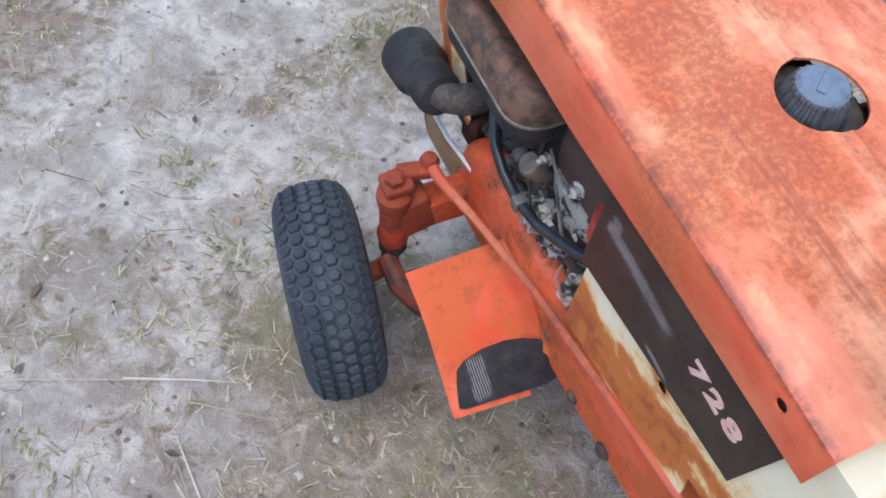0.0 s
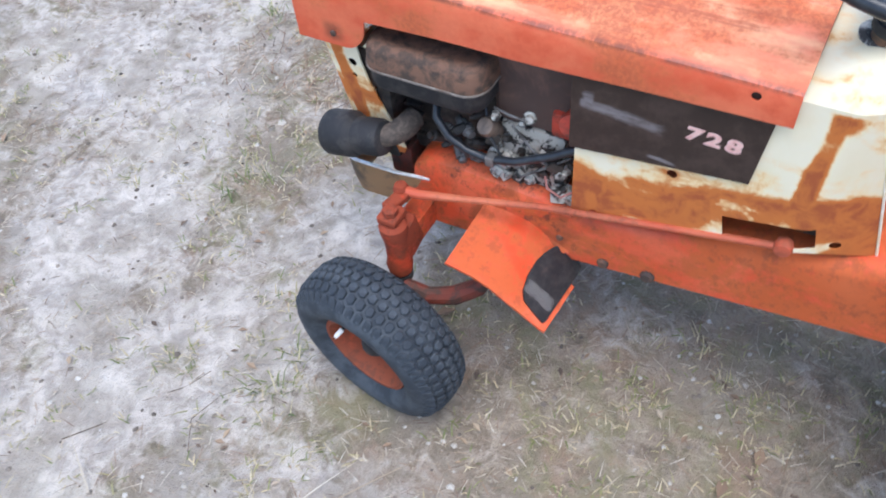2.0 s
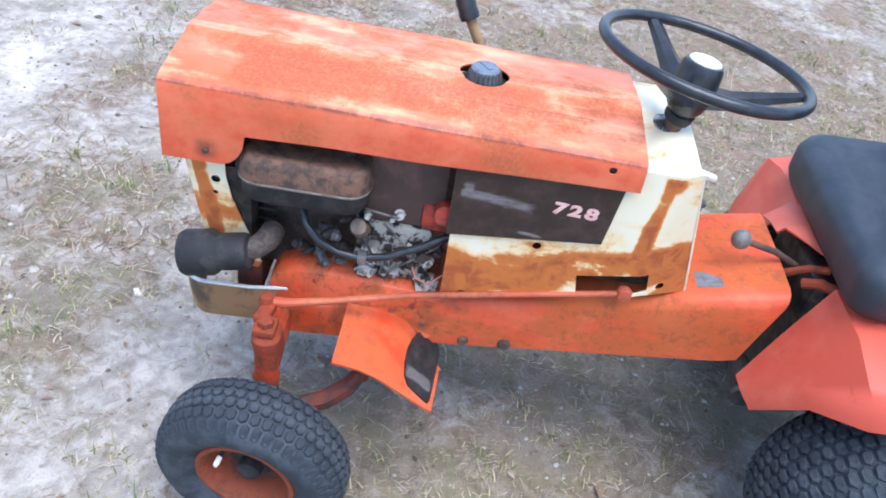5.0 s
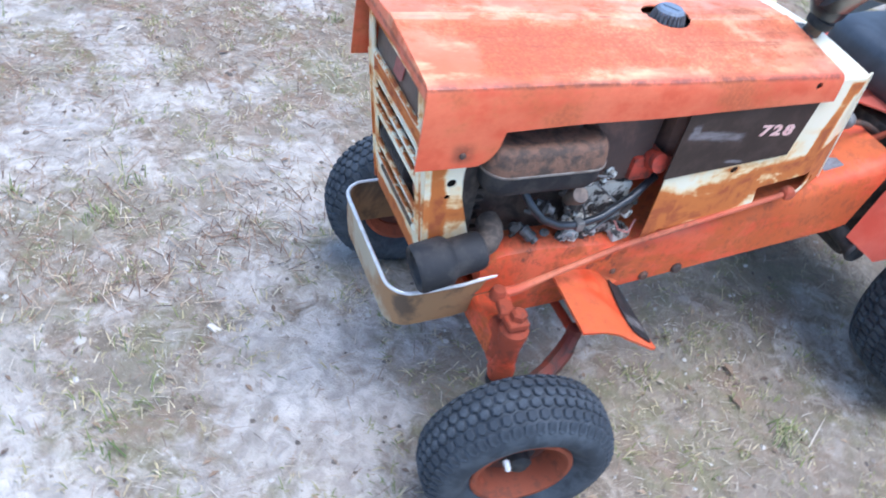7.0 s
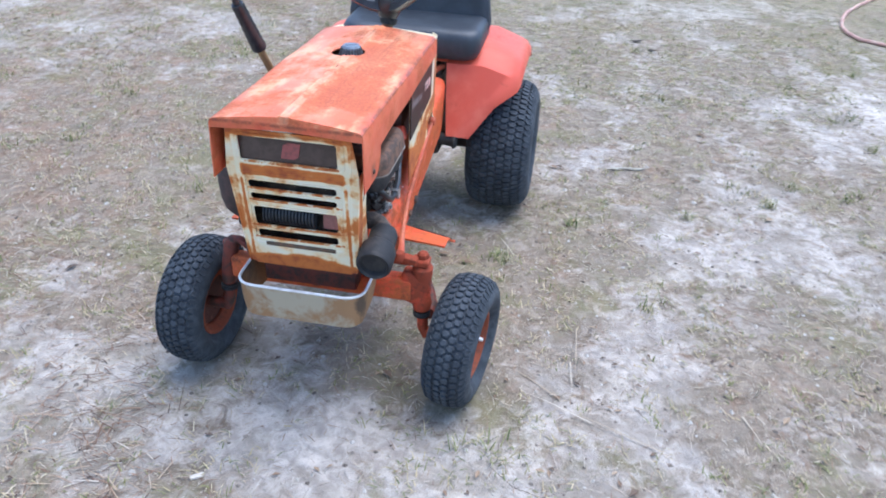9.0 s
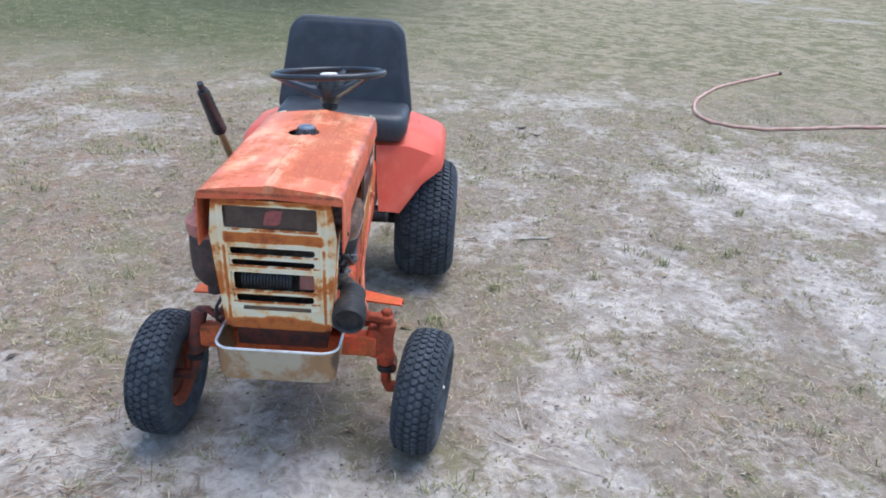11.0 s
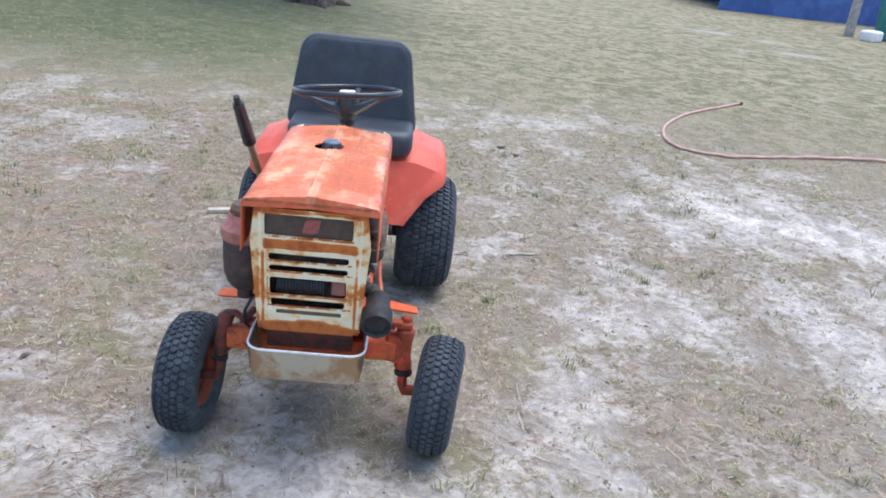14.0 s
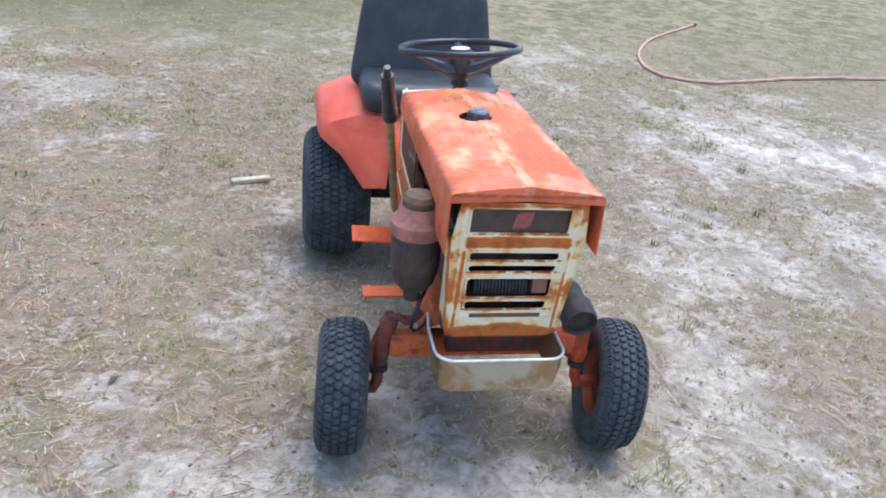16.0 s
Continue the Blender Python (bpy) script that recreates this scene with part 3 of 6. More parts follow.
def hood_fold(y):
    return lerp(0.819, 0.801, (HOOD_FRONT - y) / (HOOD_FRONT - HOOD_BACK))


def build_hood():
    ys = [HOOD_FRONT, 0.80, 0.765, 0.746] + [0.745 - 0.0045 * k for k in range(11)] + [lerp(0.695, HOOD_BACK, k / 16) for k in range(17)]
    rows = []
    for y in ys:
        zb, zf = hood_low(y), hood_fold(y)
        dent = 0.0025 * noise.noise(Vector((0, y * 6, 1)))
        half = [(0.173, zb), (0.1725, lerp(zb, zf, 0.45)), (0.171, zf - 0.012), (0.168, zf - 0.004), (0.161, zf + 0.0005), (0.11, zf + 0.007), (0.06, zf + 0.0125), (0.016, zf + 0.0165), (0.010, zf + 0.0195)]
        row = [Vector((-x - dent, y, z + 0.002 * noise.noise(Vector((x * 9, y * 5, 3))))) for x, z in half]
        row.append(Vector((0, y, zf + 0.0185)))
        row += [Vector((x + dent, y, z + 0.002 * noise.noise(Vector((x * 9 + 5, y * 5, 3))))) for x, z in half[::-1]]
        rows.append(row)
    bm = bmesh.new()
    sheet(bm, rows, 0.003)
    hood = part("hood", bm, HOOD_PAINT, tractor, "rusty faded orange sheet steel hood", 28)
    holes = bmesh.new()
    lathe(holes, [(0.044, -0.1), (0.044, 0.1)], Matrix.Translation((0.004, 0.33, 0.84)), 40)
    for x in (-0.173, 0.173):
        lathe(holes, [(0.0065, -0.03), (0.0065, 0.03)], aim((x, 0.108, 0.783), (1, 0, 0)), 16)
    cut(hood, holes)
    # folded lip along the front edge
    bm = bmesh.new()
    zf = hood_fold(HOOD_FRONT)
    low = [(-0.168, zf - 0.022), (0, zf - 0.014), (0.168, zf - 0.022)]
    top = [(-0.168, zf - 0.004), (0, zf + 0.018), (0.168, zf - 0.004)]
    outline = [Vector((x, HOOD_FRONT - 0.002, z)) for x, z in low + top[::-1]]
    prism(bm, outline, (0, 0.003, 0))
    part("front_lip", bm, HOOD_PAINT, hood)
    bm = bmesh.new()
    lathe(bm, [(0.0, 0.002), (0.004, 0.0015), (0.0055, 0), (0.0055, -0.004)], aim((-0.175, 0.765, 0.70), (-1, 0, 0)), 14)
    part("rivet", bm, RUST_DARK, hood)


build_hood()


def grille_y(z):
    return lerp(0.774, 0.826, (z - 0.425) / 0.365)


def capsule(w, h, x=0.0, z=0.0, r=None, count=6):
    """A rounded outline in x and z, as (x, z) pairs."""
    r = h / 2 - 0.0005 if r is None else r
    out = []
    for cx, cz, a in ((w / 2 - r, h / 2 - r, 0), (-w / 2 + r, h / 2 - r, 90), (-w / 2 + r, -h / 2 + r, 180), (w / 2 - r, -h / 2 + r, 270)):
        out += [(x + p.x, z + p.z) for p in arc((cx, 0, cz), r, a, a + 90, count, "xz")]
    return out


def build_grille():
    bm = bmesh.new()
    prism(bm, [Vector((s * w, grille_y(z), z)) for s, w, z in ((-1, 0.119, 0.425), (1, 0.119, 0.425), (1, 0.142, 0.795), (-1, 0.142, 0.795))], (0, -0.004, 0))
    front = part("grille", bm, GRILLE_CREAM, tractor, "chipped cream grille panel streaked with rust", 30)
    slots = ((0.214, 0.021, 0.657), (0.211, 0.018, 0.624), (0.207, 0.053, 0.570), (0.202, 0.023, 0.520))
    holes = bmesh.new()
    for w, h, z in slots:
        prism(holes, [Vector((x, 0.74, q)) for x, q in capsule(w, h, 0, z, 0.009)], (0, 0.12, 0))
    prism(holes, [Vector((x, 0.74, q)) for x, q in capsule(0.229, 0.060, 0, 0.749, 0.005)], (0, 0.12, 0))
    cut(front, holes)
    # rolled lips of the slots, a pressed groove under them and the beads round both openings
    for w, h, z in slots:
        bm = bmesh.new()
        tube(bm, [Vector((x, grille_y(q) + 0.0005, q)) for x, q in capsule(w + 0.004, h + 0.004, 0, z, 0.010)], 0.0028, 8, True)
        part("slot_lip", bm, GRILLE_CREAM, front)
    bm = bmesh.new()
    box(bm, (0, grille_y(0.490) + 0.0005, 0.490), (0.172, 0.006, 0.010), Matrix.Rotation(radians(-4), 4, "X"), 0.0025)
    part("pressed_groove", bm, RUST_BROWN, front, "rust-filled pressed groove")
    for w, h, z, r in ((0.240, 0.071, 0.749, 0.010), (0.232, 0.196, 0.588, 0.012)):
        bm = bmesh.new()
        tube(bm, [Vector((x * (1 - 0.25 * max(0.0, 0.66 - q)), grille_y(q) - 0.001, q)) for x, q in capsule(w, h, 0, z, r)], 0.0042, 8, True)
        part("bead", bm, GRILLE_CREAM, front)
    # brown window behind the upper opening, with a plain badge
    bm = bmesh.new()
    box(bm, (0, grille_y(0.749) - 0.010, 0.749), (0.236, 0.004, 0.066), bevel=0.001)
    plate = part("badge_plate", bm, DECAL, front, "dark brown plate with a faded red badge shape")
    bm = bmesh.new()
    y = grille_y(0.749) - 0.0075
    prism(bm, [Vector((x, y, z)) for x, z in ((0.022, 0.730), (-0.008, 0.730), (-0.018, 0.736), (-0.024, 0.768), (0.004, 0.768), (0.016, 0.762))], (0, 0.002, 0))
    part("badge", bm, BADGE_RED, plate)
    # side flanges with their bolt holes
    for s in (-1, 1):
        bm = bmesh.new()
        edge = lambda z: lerp(0.131, 0.150, (z - 0.43) / 0.27)
        outline = ((0.777, 0.430), (0.814, 0.70), (0.742, 0.70), (0.741, 0.635), (0.733, 0.59), (0.716, 0.54), (0.698, 0.49), (0.684, 0.445), (0.690, 0.43))
        prism(bm, [Vector((s * edge(z), y, z)) for y, z in outline], (s * 0.003, 0, 0))
        wing = part("grille_flange", bm, GRILLE_CREAM, front)
        holes = bmesh.new()
        for y, z, r in ((0.759, 0.627, 0.0085), (0.761, 0.598, 0.005)):
            lathe(holes, [(r, -0.02), (r, 0.02)], aim((s * 0.15, y, z), (1, 0, 0)), 14)
        cut(wing, holes)
        bm = bmesh.new()
        prism(bm, [Vector((s * x, grille_y(z) - 0.001, z)) for x, z in ((0.119, 0.427), (0.134, 0.432), (0.153, 0.70), (0.142, 0.79))], (0, -0.003, 0))
        part("corner_strip", bm, GRILLE_CREAM, front)


build_grille()


def rail_top(y):
    t = (0.67 - y) / 0.97
    return 0.374 + 0.160 * t + 0.026 * t ** 3


def rail_low(y):
    return lerp(0.300, 0.392, (0.55 - y) / 0.80) if y < 0.55 else 0.300


def build_frame():
    bm = bmesh.new()
    ys = [0.632, 0.60, 0.50, 0.40, 0.30, 0.20, 0.10, 0.0, -0.12, -0.20, -0.287]
    rows = []
    for y in ys:
        w = lerp(0.150, 0.138, (0.68 - y) / 0.99)
        t, b = rail_top(y), rail_low(y)
        slant = lambda z: y + (0.048 * (t - z) / (t - b) if y < -0.25 else 0.0)
        rows.append([Vector((x, slant(z), z)) for x, z in ((-w + 0.02, b - 0.001), (-w, b), (-w, lerp(b, t, 0.5)), (-w, t - 0.022), (-w + 0.004, t - 0.010), (-w + 0.012, t - 0.003), (-w + 0.026, t), (0, t + 0.002), (w - 0.026, t), (w - 0.012, t - 0.003), (w - 0.004, t - 0.010), (w, t - 0.022), (w, lerp(b, t, 0.5)), (w, b), (w - 0.02, b - 0.001))])
    sheet(bm, rows, -0.005)
    body = part("frame", bm, FRAME_PAINT, tractor, "orange pressed steel frame with rust bleeding through")
    # bolts and the deck patch
    for y, dz, r in ((0.285, 0.008, 0.011), (0.205, 0.004, 0.013)):
        bm = bmesh.new()
        lathe(bm, [(0, 0.010), (r * 0.7, 0.009), (r, 0.005), (r, -0.003)], aim((-0.148, y, rail_low(y) + dz), (-1, 0, 0)), 10)
        part("bolt", bm, RUST_DARK, body)
    bm = bmesh.new()
    box(bm, (-0.085, -0.150, rail_top(-0.150) + 0.004), (0.045, 0.05, 0.004), Matrix.Rotation(radians(-12), 4, "X"), 0.001)
    part("deck_patch", bm, mottled("bare_grey_metal", (0.20, 0.20, 0.21), (0.13, 0.12, 0.12), 40, 0.6), body)
    return body


build_frame()


def build_side(s):
    """The cream panel beside the tank, with the bent rear part; the decal shows on the near side."""
    bm = bmesh.new()
    x = s * 0.161
    top = 0.785
    rows = []
    for y, zl, xo, yt, xt in ((0.346, 0.456, 0.161, 0.346, 0.161), (0.20, 0.479, 0.161, 0.20, 0.161), (0.006, 0.519, 0.161, -0.010, 0.161), (-0.004, 0.520, 0.1585, -0.017, 0.1590), (-0.051, 0.517, 0.137, -0.030, 0.151), (-0.102, 0.513, 0.113, -0.045, 0.142)):
        rows.append([Vector((s * lerp(xo, xt, u), lerp(y, yt, u), lerp(zl + 0.003, top, u))) for u in (0, 0.35, 0.7, 1)])
    sheet(bm, rows, 0.0025)
    panel = part("side_panel", bm, CREAM, tractor, "cream side panel with heavy orange rust", 20)
    holes = bmesh.new()
    box(holes, (x, 0.045, 0.5425), (0.09, 0.128, 0.042), Matrix.Rotation(radians(-10.3), 4, "X"), 0)
    for y, z, r in ((0.307, 0.468, 0.008), (0.194, 0.603, 0.008), (0.129, 0.500, 0.008), (-0.045, 0.540, 0.008)):
        lathe(holes, [(r, -0.03), (r, 0.03)], aim((x, y, z), (1, 0, 0)), 14)
    cut(panel, holes)
    bm = bmesh.new()
    tube(bm, [Vector((s * 0.1135, -0.1025, 0.517)), Vector((s * 0.1275, -0.0745, 0.65)), Vector((s * 0.1415, -0.0455, 0.784))], 0.0021, 8)
    part("folded_edge", bm, EDGE_CREAM, panel, "bright worn edge")
    bm = bmesh.new()
    prism(bm, [Vector((s * 0.1655, y, z)) for y, z in ((0.354, 0.602), (0.088, 0.631), (0.072, 0.785), (0.354, 0.785))], (s * -0.003, 0, 0))
    decal = part("decal_panel", bm, SIDE_DECAL, panel, "scuffed dark brown decal panel lettered 728")
    if s < 0:
        text = bpy.data.curves.new("model_number", "FONT")
        text.body, text.size, text.extrude, text.offset = "728", 0.043, 0.0004, 0.0019
        text.space_character, text.shear = 1.28, 0.10
        carrier = new("model_number", text)
        bpy.context.view_layer.update()
        me = bpy.data.meshes.new_from_object(carrier.evaluated_get(bpy.context.evaluated_depsgraph_get()))
        bpy.data.objects.remove(carrier)
        me.materials.append(SALMON)
        m = Matrix(((0, 0, -1, -0.1665), (-1, 0, 0, 0.186), (-0.05, 1, 0, 0.683), (0, 0, 0, 1))) @ Matrix.Diagonal((1.0, 0.70, 1, 1))
        me.transform(m)
        digits = new("model_number", me)
        digits.parent = decal
    return panel


build_side(-1)
build_side(1)


# cowl behind the hood, with the column through it
def build_cowl():
    bm = bmesh.new()
    sheet(bm, [[Vector((x * w, y, z + 0.010 * (1 - abs(x)))) for x in (-1, -0.5, 0, 0.5, 1)] for w, y, z in ((0.160, 0.056, 0.780), (0.160, -0.010, 0.781), (0.150, -0.030, 0.780), (0.1405, -0.045, 0.779), (0.133, -0.058, 0.72), (0.112, -0.101, 0.514))], 0.003)
    part("cowl", bm, CREAM, tractor, "cream cowl and dash panel with rusty edges", 25)


build_cowl()


def build_dash_levers():
    for x, y, z, way, tip in ((0.045, -0.060, 0.688, (-0.05, -1.0, -0.22), PALE_TIP), (0.022, -0.062, 0.660, (0.05, -1.0, -0.60), CAP_DARK), (0.0, -0.070, 0.630, (0, -1, -0.1), None)):
        a, d = Vector((x, y, z)), Vector(way).normalized()
        bm = bmesh.new()
        tube(bm, [a, a + d * 0.046], [0.0042, 0.0042], 10)
        stub = part("dash_lever", bm, RUST_DARK, tractor, "short rusty control lever on the dash")
        if tip:
            bm = bmesh.new()
            tube(bm, [a + d * 0.040, a + d * 0.044, a + d * 0.074, a + d * 0.079], [0.0058, 0.0092, 0.0088, 0.0052], 10)
            part("lever_tip", bm, tip, stub)


build_dash_levers()


def tread_wheel(name, place, turn, radius, width, rim_r, columns, count, lug, single=False):
    """Rim as the part, with disc, tyre, lugs and valve under it. The wheel turns round x; -x is its outer face."""
    m = Matrix.Translation(place) @ turn
    to_x = Matrix.Rotation(radians(90), 4, "Y")
    hw = width / 2
    rim = bmesh.new()
    ring = [(rim_r + 0.010, -0.60), (rim_r + 0.007, -0.72), (rim_r - 0.001, -0.73), (rim_r - 0.005, -0.62), (rim_r - 0.012, -0.40), (rim_r - 0.016, 0.40), (rim_r - 0.005, 0.62), (rim_r - 0.001, 0.73), (rim_r + 0.007, 0.72), (rim_r + 0.010, 0.60), (rim_r - 0.008, 0.38), (rim_r - 0.008, -0.38)]
    lathe(rim, [(r, a * hw) for r, a in ring], to_x, 44, True)
    wheel = part(name, rim, RIM_PAINT, tractor, "dirty orange steel wheel rim")
    wheel.matrix_basis = m
    # disc colour is dark for both grease and the shade inside the dish
    disc = bmesh.new()
    lathe(disc, [(rim_r - 0.012, hw * 0.20), (rim_r * 0.80, hw * 0.10), (rim_r * 0.62, hw * 0.16), (rim_r * 0.45, hw * 0.02), (rim_r * 0.36, -hw * 0.02), (0, -hw * 0.03)], to_x, 40)
    lathe(disc, [(rim_r - 0.012, hw * 0.26), (rim_r * 0.5, hw * 0.24), (0, hw * 0.2)], to_x, 40)
    part("wheel_disc", disc, DISC_PAINT, wheel, "greasy orange wheel disc, darkened for the shade in its dish")
    bm = bmesh.new()
    r0, r1 = rim_r + 0.004, radius - lug
    fall = [(0.0, 0.0), (0.42, 0.002), (0.70, 0.0075), (0.88, 0.0165), (0.97, 0.028), (1.0, 0.040)]
    ratio = (r1 - r0) / 0.0775
    shape = [(r0, -0.60), (r0 + 0.012, -0.78), (lerp(r0, r1, 0.30), -0.95)] + [(r1 - d * ratio, -u) for u, d in fall[::-1]]
    full = shape + [(r, -a) for r, a in shape[-2::-1]]
    lathe(bm, [(r, a * hw) for r, a in full], to_x, 64, True)
    part("tyre", bm, TYRE, wheel, "worn black turf tyre with block tread", 30)

    def base(a):
        u = abs(a) / hw
        for (ua, da), (ub, db) in zip(fall, fall[1:]):
            if u <= ub:
                return r1 - ratio * lerp(da, db, (u - ua) / (ub - ua))
        return r1 - 0.04 * ratio

    step = 2 * math.pi / count
    edge = [-0.96 + 1.92 * j / columns for j in range(columns + 1)]

    def add_lug(bm, k, t):
        a0, a1 = edge[k] * hw + 0.0018, edge[k + 1] * hw - 0.0018
        half, tip = step * 0.40, (a1 - a0) * 0.13
        corner = [(a0 + tip, t - half), (a1 - tip, t - half), (a1 + (tip if k < columns - 1 else 0), t), (a1 - tip, t + half), (a0 + tip, t + half), (a0 - (tip if k else 0), t)]
        ca = (a0 + a1) / 2
        rise = lug * (1 if 0 < k < columns - 1 else 0.75)
        spot = lambda r, a, q: bm.verts.new((a, r * math.cos(q), r * math.sin(q)))
        low = [spot(base(a) - 0.002, a, q) for a, q in corner]
        mid = [spot(base(a) + rise * 0.75, lerp(a, ca, 0.11), lerp(q, t, 0.11)) for a, q in corner]
        high = [spot(base(a) + rise, lerp(a, ca, 0.34), lerp(q, t, 0.34)) for a, q in corner]
        bm.faces.new(high)
        for lo, hi in ((low, mid), (mid, high)):
            for q in range(6):
                bm.faces.new((lo[q], lo[(q + 1) % 6], hi[(q + 1) % 6], hi[q]))

    if single:
        for k in range(columns):
            bm = bmesh.new()
            add_lug(bm, k, 0.0)
            first = part("tread_lug", bm, TYRE, wheel, smooth=0)
            for j in range(count):
                ob = first if j == 0 else new("tread_lug", first.data)
                ob.parent = wheel
                ob.matrix_basis = Matrix.Rotation((j + 0.5 * (k % 2)) * step, 4, "X")
    else:
        bm = bmesh.new()
        for k in range(columns):
            for j in range(count):
                add_lug(bm, k, (j + 0.5 * (k % 2)) * step)
        tagged(part("tread", bm, TYRE, wheel, smooth=0), kind="stuff")
    bm = bmesh.new()
    v = Vector((-hw * 0.72, 0.78 * rim_r * math.cos(0.88), 0.78 * rim_r * math.sin(0.88)))
    tube(bm, [v + Vector((0.06, 0, 0)), v], 0.0038, 8)
    part("valve", bm, BLACK_IRON, wheel)
    bm = bmesh.new()
    tube(bm, [v + Vector((0.001, 0, 0)), v + Vector((-0.014, 0, 0)), v + Vector((-0.018, 0, 0))], [0.0052, 0.0050, 0.0035], 10)
    part("valve_cap", bm, WHITE_CAP, wheel, "white valve cap")
    bm = bmesh.new()
    lathe(bm, [(rim_r * 0.44, 0.012), (rim_r * 0.42, -0.004), (rim_r * 0.27, -0.008), (rim_r * 0.26, -0.026), (rim_r * 0.14, -0.034), (0, -0.035)], Matrix.Translation((-hw * 0.03, 0, 0)) @ to_x, 24)
    part("hub_cap", bm, BLACK_IRON, wheel)
    return wheel


CAMBER = 3
tread_wheel("front_wheel", (-0.376, 0.637, 0.174), pose(0, 0, 0, 0, -CAMBER, -8), 0.180, 0.130, 0.087, 6, 50, 0.0065, True)
tread_wheel("front_wheel", (0.357, 0.616, 0.174), pose(0, 0, 0, 0, -CAMBER + 2, -5) @ pose(0, 0, 0, 0, 0, 180), 0.180, 0.130, 0.087, 6, 50, 0.0065)
tread_wheel("rear_wheel", (-0.333, -0.540, 0.242), Matrix.Identity(4), 0.246, 0.240, 0.115, 8, 66, 0.007)
tread_wheel("rear_wheel", (0.315, -0.530, 0.242), pose(0, 0, 0, 0, 0, 180), 0.246, 0.240, 0.115, 8, 66, 0.007)


def build_front_end():
    bm = bmesh.new()
    box(bm, (0, 0.645, 0.324), (0.49, 0.046, 0.066), bevel=0.014, segments=3)
    axle = part("front_axle", bm, FRAME_PAINT, tractor, "orange front axle beam")
    for s in (-1, 1):
        paint = GREASY_PAINT if s < 0 else ARM_RUST
        x, y = s * 0.266, 0.642
        # boss that carries the kingpin, with a gusset to the beam
        bm = bmesh.new()
        rings = [(0.016, 0.258), (0.023, 0.263), (0.026, 0.283), (0.022, 0.300), (0.0215, 0.345), (0.025, 0.366), (0.0265, 0.374), (0.0265, 0.388), (0.020, 0.396), (0, 0.398)]
        if s < 0:
            lathe(bm, [(r, z) for r, z in rings], Matrix.Translation((x, y, 0)), 20)
            box(bm, (s * 0.238, 0.643, 0.330), (0.066, 0.044, 0.088), Matrix.Rotation(radians(s * 16), 4, "Y"), 0.014, 3)
        else:
            tube(bm, [(0.244, y, 0.394), (0.246, y, 0.384), (0.255, y, 0.345), (0.262, y, 0.300), (0.266, y, 0.262)], [0.016, 0.021, 0.019, 0.021, 0.018], 14)
        part("kingpin_boss", bm, paint, axle, "greasy kingpin boss at the beam's end")
        # spindle with its washers, stub axle and lower arm
        bm = bmesh.new()
        tube(bm, [(x, y, 0.262), (x + s * 0.004, y, 0.205), (x + s * 0.010, y, 0.186), (s * 0.355, 0.630, 0.176)], [0.014, 0.015, 0.017, 0.014], 14)
        spindle = part("spindle", bm, paint, tractor, "greasy rust-red steering spindle")
        for z in (0.2535, 0.245):
            bm = bmesh.new()
            lathe(bm, [(0.012, 0.0036), (0.022, 0.003), (0.023, 0), (0.022, -0.003), (0.012, -0.0036)], Matrix.Translation((x, y, z)), 18)
            part("washer", bm, BLACK_IRON, spindle)
        bm = bmesh.new()
        pts = [Vector((s * 0.282, 0.628, 0.236)), Vector((s * 0.280, 0.575, 0.230)), Vector((s * 0.262, 0.53, 0.235)), Vector((s * 0.240, 0.49, 0.258)), Vector((s * 0.222, 0.468, 0.285))]
        tube(bm, pts, [0.016, 0.017, 0.019, 0.018, 0.014], 10)
        lathe(bm, [(0, 0.02), (0.014, 0.016), (0.016, 0), (0.014, -0.016), (0, -0.018)], Matrix.Translation(pts[-1]), 12)
        part("steering_arm", bm, ARM_RUST, spindle)
    # upper arm that the drag link pulls, with its nut
    bm = bmesh.new()
    box(bm, (-0.262, 0.644, 0.407), (0.045, 0.040, 0.018), None, 0.007, 3)
    box(bm, (-0.232, 0.652, 0.412), (0.052, 0.026, 0.018), Matrix.Rotation(radians(-12), 4, "Z"), 0.006, 3)
    arm = part("upper_arm", bm, GREASY_PAINT, tractor, "greasy orange steering arm on the kingpin")
    bm = bmesh.new()
    lathe(bm, [(0.015, 0.416), (0.015, 0.428), (0.010, 0.432), (0, 0.433)], Matrix.Translation((-0.266, 0.642, 0)), 6)
    part("nut", bm, GREASY_PAINT, arm)
    bm = bmesh.new()
    lathe(bm, [(0, 0.016), (0.011, 0.013), (0.0155, 0.002), (0.014, -0.009), (0.007, -0.016), (0, -0.017)], Matrix.Translation((-0.208, 0.655, 0.418)), 16)
    part("ball_joint", bm, GREASY_PAINT, arm, "greasy orange ball joint")
    bm = bmesh.new()
    tube(bm, [(-0.222, 0.468, 0.285), (0.222, 0.468, 0.285)], 0.009, 10)
    part("tie_rod", bm, GREASY_PAINT, tractor)
    bm = bmesh.new()
    tube(bm, [(0.262, 0.635, 0.375), (0.245, 0.637, 0.392), (0.222, 0.64, 0.396), (0.205, 0.643, 0.385), (0.182, 0.645, 0.398), (0.168, 0.64, 0.415)], [0.016, 0.013, 0.011, 0.012, 0.011, 0.010], 10)
    part("link_arm", bm, ARM_RUST, tractor, "dark rusty bent link")
    # drag link along the frame
    bm = bmesh.new()
    tube(bm, [(-0.208, 0.652, 0.418), (-0.204, 0.62, 0.416), (-0.188, 0.54, 0.424), (-0.172, 0.40, 0.452), (-0.164, 0.20, 0.490), (-0.158, 0.022, 0.524)], [0.010, 0.009, 0.0062, 0.0058, 0.0058, 0.0058], 10)
